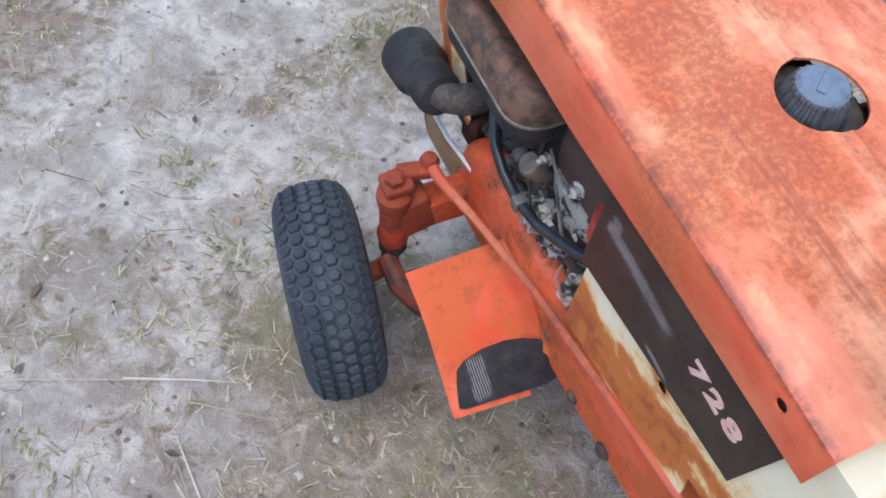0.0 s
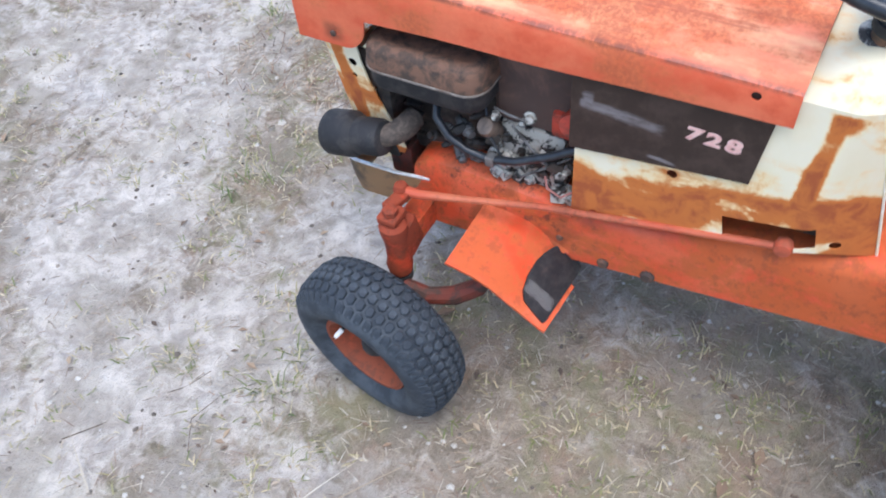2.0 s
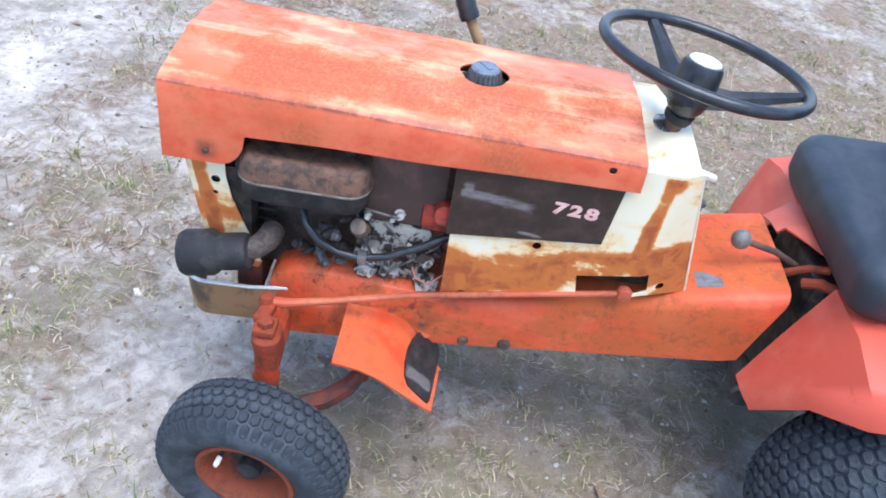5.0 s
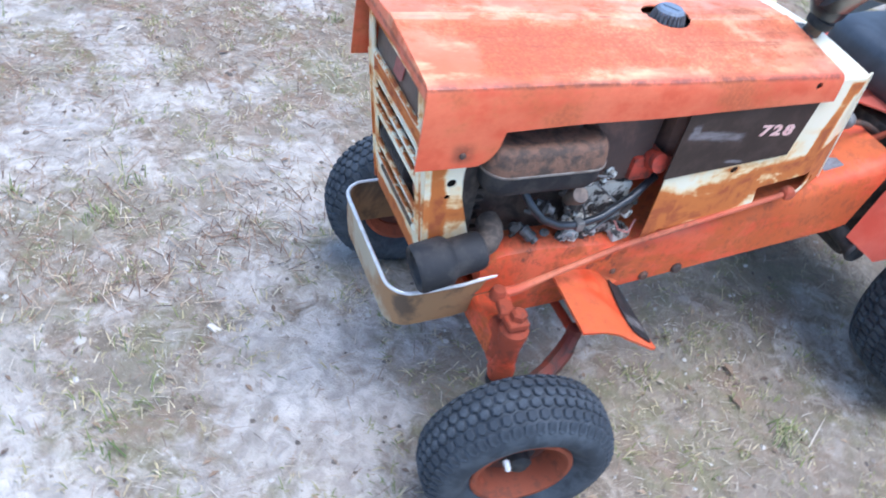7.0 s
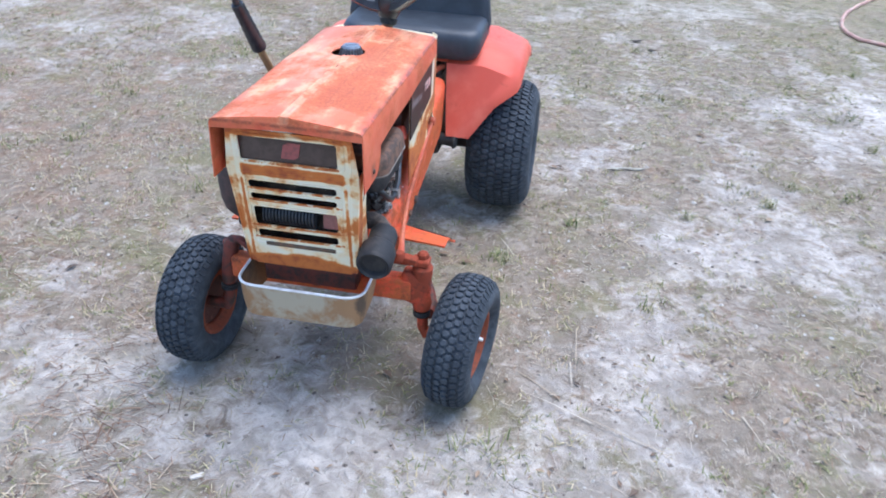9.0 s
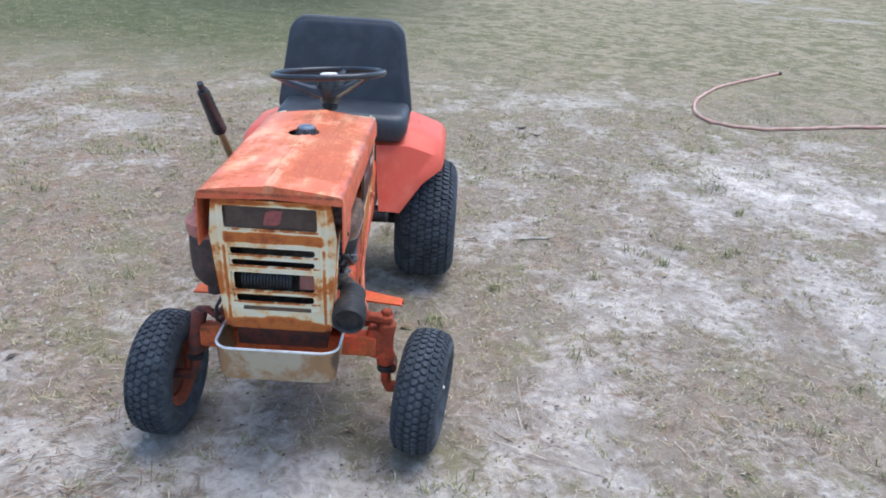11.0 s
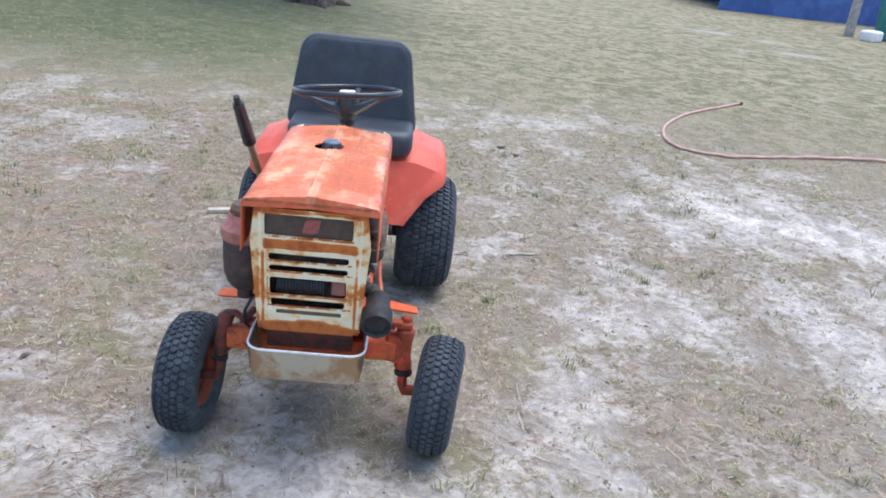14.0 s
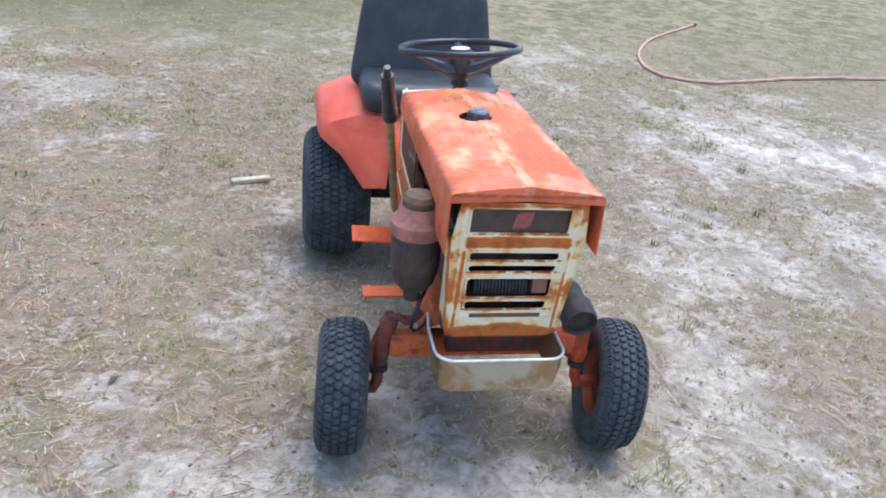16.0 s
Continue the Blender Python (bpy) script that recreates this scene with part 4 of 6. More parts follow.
    lathe(bm, [(0, 0.012), (0.012, 0.010), (0.015, 0), (0.012, -0.010), (0, -0.012)], aim((-0.158, 0.018, 0.525), (1, 0, 0)), 12)
    part("drag_link", bm, weathered_paint("rod_paint", (0.5, 0.10, 0.05), (0.55, 0.16, 0.08), (0.25, 0.09, 0.05), (0.12, 0.05, 0.03), 0.16), tractor, "rust-worn orange steering rod")


build_front_end()


def build_bumper():
    path = [Vector((-0.150, 0.630, 0))] + [Vector((-0.158, 0.70, 0))] + arc((-0.113, 0.787, 0), 0.045, 180, 90, 8, "xy") + arc((0.113, 0.787, 0), 0.045, 90, 0, 8, "xy") + [Vector((0.158, 0.70, 0)), Vector((0.150, 0.630, 0))]

    def rise(p):
        return lerp(0.395, 0.402, max(0.0, (0.76 - p.y) / 0.13))

    bm = bmesh.new()
    rows = [[Vector((p.x, p.y, rise(p) - d)) for d in (0.0, 0.03, 0.062, 0.092)] for p in path]
    for r in rows:
        for k, v in enumerate(r):
            out = Vector((v.x, v.y - 0.70, 0))
            v -= out.normalized() * (0.010 * (k / 3) ** 2)
    sheet(bm, rows, 0.004)
    bumper = part("bumper", bm, BUMPER_TAN, tractor, "tan strap bumper with rust, rim highlight put in as a pale edge")
    # near-white rim bar: the highlight along the top edge is in its colour
    bm = bmesh.new()
    tube(bm, [Vector((p.x, p.y, rise(p))) for p in path], 0.0036, 8)
    part("bumper_rim", bm, RIM_GLINT, bumper)
    bm = bmesh.new()
    box(bm, (0, 0.712, 0.390), (0.236, 0.05, 0.074), bevel=0.006)
    part("front_crossmember", bm, ARM_RUST, tractor)


build_bumper()


def build_steps():
    # bent plate on the near side
    bm = bmesh.new()
    rows = []
    for yi, zi, yo, zo in ((0.514, 0.392, 0.517, 0.381), (0.468, 0.390, 0.468, 0.373), (0.427, 0.383, 0.432, 0.358), (0.403, 0.370, 0.410, 0.342), (0.364, 0.332, 0.369, 0.316), (0.327, 0.294, 0.335, 0.294), (0.321, 0.291, 0.328, 0.293)):
        rows.append([Vector((-lerp(0.147 if yi > 0.38 else (0.160 if yi > 0.35 else 0.186), 0.299, u), lerp(yi, yo, u), lerp(zi, zo, u))) for u in (0, 0.3, 0.6, 0.9, 1)])
    sheet(bm, rows, 0.005)
    step = part("foot_step", bm, STEP_PAINT, tractor, "bright orange bent foot plate with black ribbed pad")
    bm = bmesh.new()
    skin = []
    for v, u0, u1 in ((0.42, 0.36, 0.58), (0.54, 0.18, 0.76), (0.74, 0.0, 0.85), (1.1, -0.18, 0.88), (1.55, -0.32, 0.90), (1.90, -0.31, 0.91), (1.97, -0.22, 0.84)):
        k = 3 + min(int(v), 1)
        a, b = (lerp(rows[k][j], rows[k + 1][j], v - k + 3) for j in (0, 4))
        skin.append([lerp(a, b, lerp(u0, u1, w)) + Vector((0, -0.002, 0.005)) for w in (0, 0.25, 0.5, 0.75, 1)])
    sheet(bm, skin, 0.003)
    part("ribbed_pad", bm, GRIT_PAD, step, "black ribbed rubber tread pad, scuffed pale")
    # hanger plate from the frame down to the inner edge of the step
    bm = bmesh.new()
    hang = []
    for k, dy in ((1, 0), (2, 0), (3, -0.006), (4, -0.024)):
        p = rows[k][0]
        q = Vector((-0.1475, p.y + dy, max(rail_low(p.y + dy) + 0.006, p.z + 0.002)))
        hang.append([lerp(p, q, u) + Vector((0, 0, 0.0015)) for u in (0, 0.5, 1)])
    sheet(bm, hang, 0.004)
    part("hanger_plate", bm, FRAME_PAINT, step)
    bm = bmesh.new()
    lathe(bm, [(0, 0.008), (0.005, 0.007), (0.007, 0.004), (0.007, -0.002)], aim((-0.148, 0.368, 0.366), (-1, 0, 0)), 8)
    part("bolt", bm, RUST_DARK, step)
    # plain plate on the far side
    bm = bmesh.new()
    sheet(bm, [[Vector((lerp(0.147, 0.302, u), y, z)) for u in (0, 0.35, 0.7, 1)] for y, z in ((0.515, 0.384), (0.47, 0.383), (0.455, 0.38), (0.44, 0.372))], 0.005)
    part("foot_step", bm, STEP_PAINT, tractor, "bright orange flat foot plate")
    # brake pedal on the far side
    bm = bmesh.new()
    sheet(bm, [[Vector((0.150, 0.24, 0.395)), Vector((0.312, 0.235, 0.402))], [Vector((0.150, 0.175, 0.415)), Vector((0.312, 0.19, 0.43))]], 0.006)
    part("brake_pedal", bm, STEP_PAINT, tractor)


build_steps()


def build_fender(s):
    c = [(-0.246, 0.366), (-0.294, 0.472), (-0.352, 0.570), (-0.40, 0.578), (-0.435, 0.600), (-0.49, 0.608), (-0.70, 0.608), (-0.76, 0.590), (-0.83, 0.50)]
    outer = [0.235, 0.315, 0.385, 0.392, 0.395, 0.395, 0.395, 0.395, 0.39]
    rows = []
    for (y, z), o in zip(c, outer):
        drop = 0.045 if z > 0.56 else 0.006
        inner = lerp(0.160, 0.128, (z - 0.35) / 0.26)
        crown = 0.030 * max(0.0, min(1.0, (z - 0.52) / 0.07))
        rows.append([Vector((s * x, y - yy, z - dz)) for x, dz, yy in ((inner, -crown, 0), (lerp(inner, o, 0.5), -crown - 0.002, 0), (o - 0.045, 0, 0), (o - 0.022, drop * 0.25, 0.004), (o - 0.004, drop * 0.8, 0.010), (o, drop * 1.4, 0.012))])
    bm = bmesh.new()
    sheet(bm, rows, 0.004)
    part("fender", bm, FENDER_PAINT, tractor, "faded pinkish orange rear fender", 50)


build_fender(-1)
build_fender(1)


def build_fender_front():
    """The sloping sheet between the fenders under the seat, open round the gear lever."""
    bm = bmesh.new()
    foot = ((-0.150, -0.366, 0.606), (-0.095, -0.362, 0.605), (-0.046, -0.350, 0.601), (-0.010, -0.326, 0.600), (0.030, -0.298, 0.597), (0.048, -0.296, 0.572), (0.100, -0.300, 0.560), (0.150, -0.303, 0.540))
    rows = []
    for u in (0, 0.5, 1):
        rows.append([Vector((x, lerp(y, -0.385, u), lerp(z, 0.611, u) + 0.004 * math.sin(math.pi * u))) for x, y, z in foot])
    sheet(bm, rows, 0.004)
    part("fender_front", bm, FENDER_PAINT, tractor, "", 50)
    for a, b, r in (((-0.045, -0.300, 0.545), (-0.075, -0.362, 0.585), 0.008), ((-0.090, -0.315, 0.560), (-0.120, -0.365, 0.575), 0.010)):
        bm = bmesh.new()
        tube(bm, [a, lerp(Vector(a), Vector(b), 0.5) + Vector((0, 0, 0.008)), b], r, 8)
        part("pedal_rod", bm, GREASY_PAINT, tractor)


build_fender_front()


def build_rear():
    bm = bmesh.new()
    box(bm, (0, -0.545, 0.40), (0.24, 0.43, 0.30), bevel=0.02)
    part("transmission", bm, ENGINE_DARK, tractor, "dark oily transmission housing")
    bm = bmesh.new()
    box(bm, (0, -0.575, 0.594), (0.27, 0.38, 0.02), bevel=0.006)
    part("rear_deck", bm, FENDER_PAINT, tractor)
    bm = bmesh.new()
    tube(bm, [(-0.30, -0.538, 0.242), (0.30, -0.538, 0.242)], 0.035, 16)
    part("rear_axle", bm, BLACK_IRON, tractor)


    bm = bmesh.new()
    tube(bm, [(-0.10, -0.27, 0.350), (-0.185, -0.262, 0.345)], [0.020, 0.022], 16)
    lathe(bm, [(0.026, 0.0), (0.028, 0.006), (0.024, 0.012), (0.0, 0.012)], aim((-0.182, -0.262, 0.345), (-1, 0.05, -0.03)), 18)
    part("pivot_tube", bm, BLACK_IRON, tractor, "black pivot tube ahead of the rear wheel")


build_rear()


def pad(bm, rows):
    """A padded skin over rows of closed rings."""
    rings = [[bm.verts.new(p) for p in row] for row in rows]
    n = len(rings[0])
    for a, b in zip(rings, rings[1:]):
        for k in range(n):
            bm.faces.new((a[k], a[(k + 1) % n], b[(k + 1) % n], b[k]))
    bm.faces.new(rings[0][::-1])
    bm.faces.new(rings[-1])


def round_ring(w, h, r, seg=6):
    out = []
    for cx, cy, a in ((w - r, h - r, 0), (-w + r, h - r, 90), (-w + r, -h + r, 180), (w - r, -h + r, 270)):
        out += [Vector((cx + r * math.cos(radians(a + 90 * k / seg)), cy + r * math.sin(radians(a + 90 * k / seg)), 0)) for k in range(seg + 1)]
    return out


def build_seat():
    seat = bmesh.new()
    rows = []
    for z, grow in ((0.612, -0.03), (0.620, -0.010), (0.645, 0.0), (0.690, 0.0), (0.707, -0.008), (0.714, -0.025), (0.711, -0.06)):
        rows.append([Vector((p.x, p.y - 0.490, z - 0.018 * max(0, (p.y - 0.02) / 0.16) ** 2)) for p in round_ring(0.245 + grow, 0.157 + grow, 0.055 + grow * 0.5)])
    pad(seat, rows)
    cushion = part("seat", seat, BLACK_VINYL, tractor, "black vinyl bucket seat", 60)
    back = bmesh.new()
    rows = []
    for d, grow in ((-0.030, -0.03), (-0.026, -0.008), (-0.012, 0.0), (0.010, 0.0), (0.024, -0.010), (0.030, -0.028), (0.028, -0.07)):
        ring = []
        for p in round_ring(0.236 + grow, 0.190 + grow, 0.062 + grow * 0.5):
            z = 0.824 + p.y
            w = lerp(1.14, 0.92, (p.y + 0.18) / 0.36)
            ring.append(Vector((0.010 + p.x * w, -0.605 - 0.16 * (z - 0.80) + d + 0.35 * (p.x / 0.22) ** 2 * 0.06, z)))
        rows.append(ring)
    pad(back, rows)
    part("backrest", back, BLACK_VINYL, cushion, "", 60)
    bm = bmesh.new()
    ring = [Vector((0.010 + p.x * lerp(1.14, 0.92, (p.y + 0.18) / 0.36), -0.590 - 0.16 * (p.y + 0.012) + 0.021 * (p.x / 0.22) ** 2, 0.824 + p.y)) for p in round_ring(0.228, 0.182, 0.057)]
    tube(bm, ring, 0.005, 8, True)
    part("piping", bm, BLACK_VINYL, cushion)
    bm = bmesh.new()
    box(bm, (-0.14, -0.42, 0.618), (0.09, 0.10, 0.03), bevel=0.01)
    part("seat_bracket", bm, BLACK_IRON, cushion)


build_seat()


def build_steering():
    hub = Vector((-0.006, -0.024, 0.914))
    tilt = pose(0, 0, 0, 7.0, 4.0, 0)
    m = Matrix.Translation(hub) @ tilt
    bm = bmesh.new()
    tube(bm, [m @ Vector((0.177 * math.cos(t), 0.177 * math.sin(t), 0.006)) for t in (2 * math.pi * k / 56 for k in range(56))], 0.0100, 12, True)
    wheel = part("steering_wheel", bm, BLACK_PLASTIC, tractor, "black three-spoke steering wheel with white cap")
    for a in (22, 142, 262):
        bm = bmesh.new()
        d = Vector((math.cos(radians(a)), math.sin(radians(a)), 0))
        e = Vector((-d.y, d.x, 0))
        rows = []
        for u, w, z, h in ((0.012, 0.026, -0.056, 0.024), (0.06, 0.021, -0.047, 0.018), (0.12, 0.0165, -0.021, 0.011), (0.176, 0.014, 0.003, 0.007)):
            rows.append([m @ (d * u + e * (w * p) + Vector((0, 0, z + h * q))) for p, q in ((-1, -0.6), (-0.8, 0.5), (0, 1), (0.8, 0.5), (1, -0.6), (0, -1))])
        pad(bm, rows)
        part("spoke", bm, BLACK_PLASTIC, wheel)
    bm = bmesh.new()
    lathe(bm, [(0.022, -0.092), (0.032, -0.080), (0.040, -0.055), (0.036, -0.005), (0.032, 0.002), (0, 0.002)], m, 32)
    part("hub", bm, BLACK_PLASTIC, wheel)
    bm = bmesh.new()
    lathe(bm, [(0.028, 0.0025), (0.028, 0.005), (0.024, 0.008), (0, 0.009)], m, 28)
    part("cap", bm, WHITE_CAP, wheel, "white centre cap")
    bm = bmesh.new()
    base = Vector((0, 0.004, 0.745))
    top = m @ Vector((0, 0, -0.088))
    tube(bm, [base, lerp(base, top, 0.35), lerp(base, top, 0.36), top], [0.021, 0.021, 0.017, 0.017], 16)
    column = part("steering_column", bm, RUST_BROWN, tractor, "rust-brown steering column")
    bm = bmesh.new()
    lathe(bm, [(0.026, 0), (0.027, 0.004), (0.021, 0.009)], aim(base + Vector((0, -0.004, 0.042)), top - base), 20)
    part("flange", bm, ALUMINIUM, column, "dull metal ring at the cowl")
    bm = bmesh.new()
    lathe(bm, [(0.018, -0.020), (0.024, -0.018), (0.026, -0.010), (0.026, -0.002), (0.018, 0.0)], aim(top, top - base), 20)
    part("collar", bm, BLACK_IRON, column)


build_steering()


def build_tank_cap():
    bm = bmesh.new()
    lathe(bm, [(0.0, 0.020), (0.021, 0.019), (0.0245, 0.015), (0.025, 0.010)], Matrix.Translation((0.004, 0.33, 0.823)), 36)
    cap = part("fuel_cap", bm, CAP_GREY, tractor, "faded blue-grey ribbed plastic fuel cap")
    bm = bmesh.new()
    rings = []
    for r, z in ((0.0245, 0.014), (0.034, -0.020), (0.034, -0.03)):
        ring = []
        for k in range(88):
            t = 2 * math.pi * k / 88
            rr = r + (0.0022 if k % 4 < 2 else -0.0012)
            ring.append(Vector((0.004 + rr * math.cos(t), 0.33 + rr * math.sin(t), 0.823 + z)))
        rings.append(ring)
    pad(bm, rings)
    part("ribbed_skirt", bm, CAP_DARK, cap, "", 25)
    bm = bmesh.new()
    box(bm, (0.004, 0.33, 0.843), (0.030, 0.009, 0.003), Matrix.Rotation(radians(35), 4, "Z"), 0.001)
    part("grip_bar", bm, CAP_GREY, cap)
    # dark plug wider than the hood hole, standing in for the shade inside it
    bm = bmesh.new()
    lathe(bm, [(0.060, 0.770), (0.060, 0.800), (0.052, 0.806), (0.0, 0.806)], Matrix.Translation((0.004, 0.33, 0)), 30)
    part("dark_plug", bm, ENGINE_DARK, tractor, "dark plug added for the shade under the fuel cap")
    # unseen dark box, added so the side panel slot looks into darkness
    bm = bmesh.new()
    box(bm, (0, 0.05, 0.565), (0.20, 0.22, 0.14), bevel=0.02, segments=3)
    part("dark_filler", bm, ENGINE_DARK, tractor, "dark filler box added behind the side panel slot")
    bm = bmesh.new()
    box(bm, (0, 0.22, 0.70), (0.27, 0.24, 0.17), bevel=0.03, segments=3)
    part("fuel_tank", bm, SHROUD, tractor, "dull dark fuel tank under the hood")


build_tank_cap()


def build_engine():
    bm = bmesh.new()
    box(bm, (0.01, 0.545, 0.53), (0.20, 0.30, 0.24), bevel=0.015)
    engine = part("engine", bm, ENGINE_DARK, tractor, "oily dark engine with corroded aluminium castings")
    # raised orange base that the engine sits on
    bm = bmesh.new()
    rows = []
    for y, top in ((0.664, 0.392), (0.660, 0.425), (0.648, 0.440), (0.62, 0.449), (0.55, 0.453), (0.47, 0.447), (0.40, 0.440), (0.35, 0.432)):
        low = min(rail_top(y) - 0.014, top - 0.004)
        half = [(0.1485, low), (0.1475, lerp(low, top, 0.55)), (0.142, top - 0.007), (0.132, top - 0.001), (0.06, top)]
        rows.append([Vector((-x, y, z)) for x, z in half] + [Vector((x, y, z)) for x, z in half[::-1]])
    sheet(bm, rows, -0.004)
    part("engine_base", bm, FRAME_PAINT, tractor, "raised orange engine base with greasy rust")
    bm = bmesh.new()
    box(bm, (0.0, 0.43, 0.655), (0.24, 0.16, 0.19), bevel=0.03, segments=3)
    part("blower_shroud", bm, SHROUD, engine, "dull brown blower shroud")
    # long air cleaner with a rusty lid
    def oval(levels):
        return [[Vector((-0.119 + p.x, 0.604 + p.y, z)) for p in round_ring(0.065 + g, 0.108 + g, 0.036 + g * 0.6, 7)] for z, g in levels]

    bm = bmesh.new()
    pad(bm, oval(((0.612, -0.020), (0.616, -0.006), (0.628, 0.0), (0.655, 0.0), (0.657, 0.004))))
    cleaner = part("air_cleaner", bm, BLACK_IRON, engine, "black oval air cleaner with a rusty lid", 40)
    bm = bmesh.new()
    pad(bm, oval(((0.6605, 0.004), (0.664, 0.004), (0.690, 0.001), (0.6985, -0.003), (0.702, -0.009), (0.7025, -0.022), (0.700, -0.026), (0.6995, -0.036))))
    part("lid", bm, LID_RUST, cleaner, "rust-brown pressed lid", 40)
    # seam between body and lid, coloured pale for the highlight on its edge
    bm = bmesh.new()
    pad(bm, oval(((0.6565, 0.002), (0.657, 0.0055), (0.6605, 0.0055), (0.661, 0.002))))
    part("seam", bm, mottled("seam_highlight", (0.24, 0.21, 0.18), (0.13, 0.10, 0.08), 30, 0.5), cleaner, "pale seam under the lid, edge highlight in its colour", 40)
    lathe_bm = bmesh.new()
    lathe(lathe_bm, [(0, 0.010), (0.008, 0.008), (0.010, 0.003), (0.016, 0.0), (0.016, -0.003)], Matrix.Translation((-0.112, 0.535, 0.698)), 14)
    part("wing_nut", lathe_bm, RUST_DARK, cleaner)
    # exhaust: elbow and drum
    bm = bmesh.new()
    tube(bm, [(-0.125, 0.664, 0.518), (-0.142, 0.665, 0.518), (-0.158, 0.670, 0.516), (-0.172, 0.682, 0.511), (-0.180, 0.70, 0.506)], [0.021, 0.022, 0.022, 0.021, 0.020], 16)
    part("exhaust_elbow", bm, mottled("scaly_grey_pipe", (0.055, 0.043, 0.035), (0.12, 0.09, 0.068), 60, 0.85), tractor, "scaly grey exhaust elbow")
    bm = bmesh.new()
    a, b = Vector((-0.180, 0.690, 0.506)), Vector((-0.182, 0.812, 0.480))
    d = (b - a).length
    lathe(bm, [(0, 0.0), (0.024, 0.0), (0.031, 0.004), (0.034, 0.012), (0.034, d * 0.46), (0.040, d * 0.52), (0.0425, d * 0.56), (0.0425, d * 0.95), (0.039, d), (0.033, d - 0.004), (0.030, d - 0.015), (0, d - 0.016)], aim(a, b - a), 32)
    part("muffler", bm, BLACK_IRON, tractor, "sooty black drum muffler")
    # carburettor, castings, levers
    rnd = random.Random(4)
    for k in range(46):
        y, z = rnd.uniform(0.36, 0.51), rnd.uniform(0.445, 0.535)
        if rnd.random() < 0.25:
            y = rnd.uniform(0.44, 0.50)
            z = rnd.uniform(0.52, 0.60)
        x = -0.118 - rnd.uniform(0, 0.022)
        w = rnd.uniform(0.009, 0.023)
        bm = bmesh.new()
        turn = pose(0, 0, 0, rnd.uniform(-30, 30), rnd.uniform(-20, 20), rnd.uniform(-25, 25))
        if k % 3 == 0:
            lathe(bm, [(0, w * 0.7), (w * 0.32, w * 0.7), (w * 0.34, w * 0.3), (w * 0.55, w * 0.28), (w * 0.55, -w * 0.4), (0, -w * 0.4)], Matrix.Translation((x, y, z)) @ turn @ Matrix.Rotation(radians(-90), 4, "Y"), 10)
        else:
            box(bm, (x, y, z), (w * 0.9, w * rnd.uniform(0.5, 1.3), w * rnd.uniform(0.5, 1.3)), turn, w * 0.16)
        part("casting", bm, ENGINE_DARK if k % 4 == 1 else ALUMINIUM, engine)
    for j in range(9):
        bm = bmesh.new()
        x, y, z = -0.118 - rnd.uniform(0, 0.02), rnd.uniform(0.52, 0.625), rnd.uniform(0.47, 0.575)
        way = Vector((-0.6, rnd.uniform(-1, 1), rnd.uniform(-0.8, 0.8))).normalized()
        a = Vector((x, y, z))
        w = rnd.uniform(0.006, 0.012)
        tube(bm, [a - way * w * 2.0, a - way * w, a - way * w * 0.9, a + way * w * 1.2, a + way * w * 1.3, a + way * w * 2.0], [w * 0.6, w * 0.6, w, w, w * 0.7, w * 0.65], 10)
        part("pipe_fitting", bm, GREY_CASTING if j % 2 else ENGINE_DARK, engine)
    bm = bmesh.new()
    box(bm, (-0.095, 0.435, 0.508), (0.058, 0.12, 0.125), bevel=0.012)
    part("carburettor_body", bm, mottled("dirty_castings", (0.40, 0.38, 0.33), (0.025, 0.023, 0.022), 38, 0.65, 0.2, 0.004, 0.46, 0.55), engine)
    for a, b in (((-0.135, 0.465, 0.58), (-0.138, 0.385, 0.505)), ((-0.132, 0.36, 0.545), (-0.138, 0.45, 0.47)), ((-0.128, 0.50, 0.60), (-0.134, 0.44, 0.595))):
        bm = bmesh.new()
        tube(bm, [a, lerp(Vector(a), Vector(b), 0.5) + Vector((-0.006, 0, 0.004)), b], 0.0024, 6)
        part("linkage_rod", bm, GREY_CASTING, engine)
    bm = bmesh.new()
    lathe(bm, [(0, 0.022), (0.014, 0.021), (0.017, 0.016), (0.017, -0.02), (0.013, -0.024), (0, -0.025)], aim((-0.135, 0.505, 0.560), (-0.7, 0.1, 0.7)), 18)
    part("carburettor_bowl", bm, mottled("dull_brass", (0.22, 0.16, 0.12), (0.13, 0.10, 0.08), 40, 0.5, 0.5), engine)
    bm = bmesh.new()
    lathe(bm, [(0, 0.02), (0.018, 0.02), (0.02, 0.012), (0.02, -0.03)], aim((-0.13, 0.36, 0.62), (-1, 0, 0.3)), 14)
    box(bm, (-0.115, 0.375, 0.60), (0.03, 0.05, 0.05), bevel=0.008)
    part("governor_bracket", bm, mottled("dirty_dark_red", (0.42, 0.048, 0.024), (0.12, 0.03, 0.02), 40, 0.6), engine, "dirty dark red governor housing")
    # fins
    for k in range(7):
        bm = bmesh.new()
        box(bm, (0.0, 0.69, 0.455 + 0.022 * k), (0.20, 0.05, 0.006), bevel=0.001)
        part("cooling_fin", bm, ENGINE_DARK, engine)
    # dark block added behind the grille to hide lit ground, with a ribbed intake and an orange bracket in front of it
    bm = bmesh.new()
    box(bm, (0, 0.715, 0.545), (0.272, 0.030, 0.260), bevel=0.008)
    for x in (-0.133, 0.133):
        box(bm, (x, 0.755, 0.612), (0.006, 0.062, 0.075), bevel=0.001)
    part("dark_blocker", bm, ENGINE_DARK, engine)
    bm = bmesh.new()
    ribs = [(0.0, -0.062)]
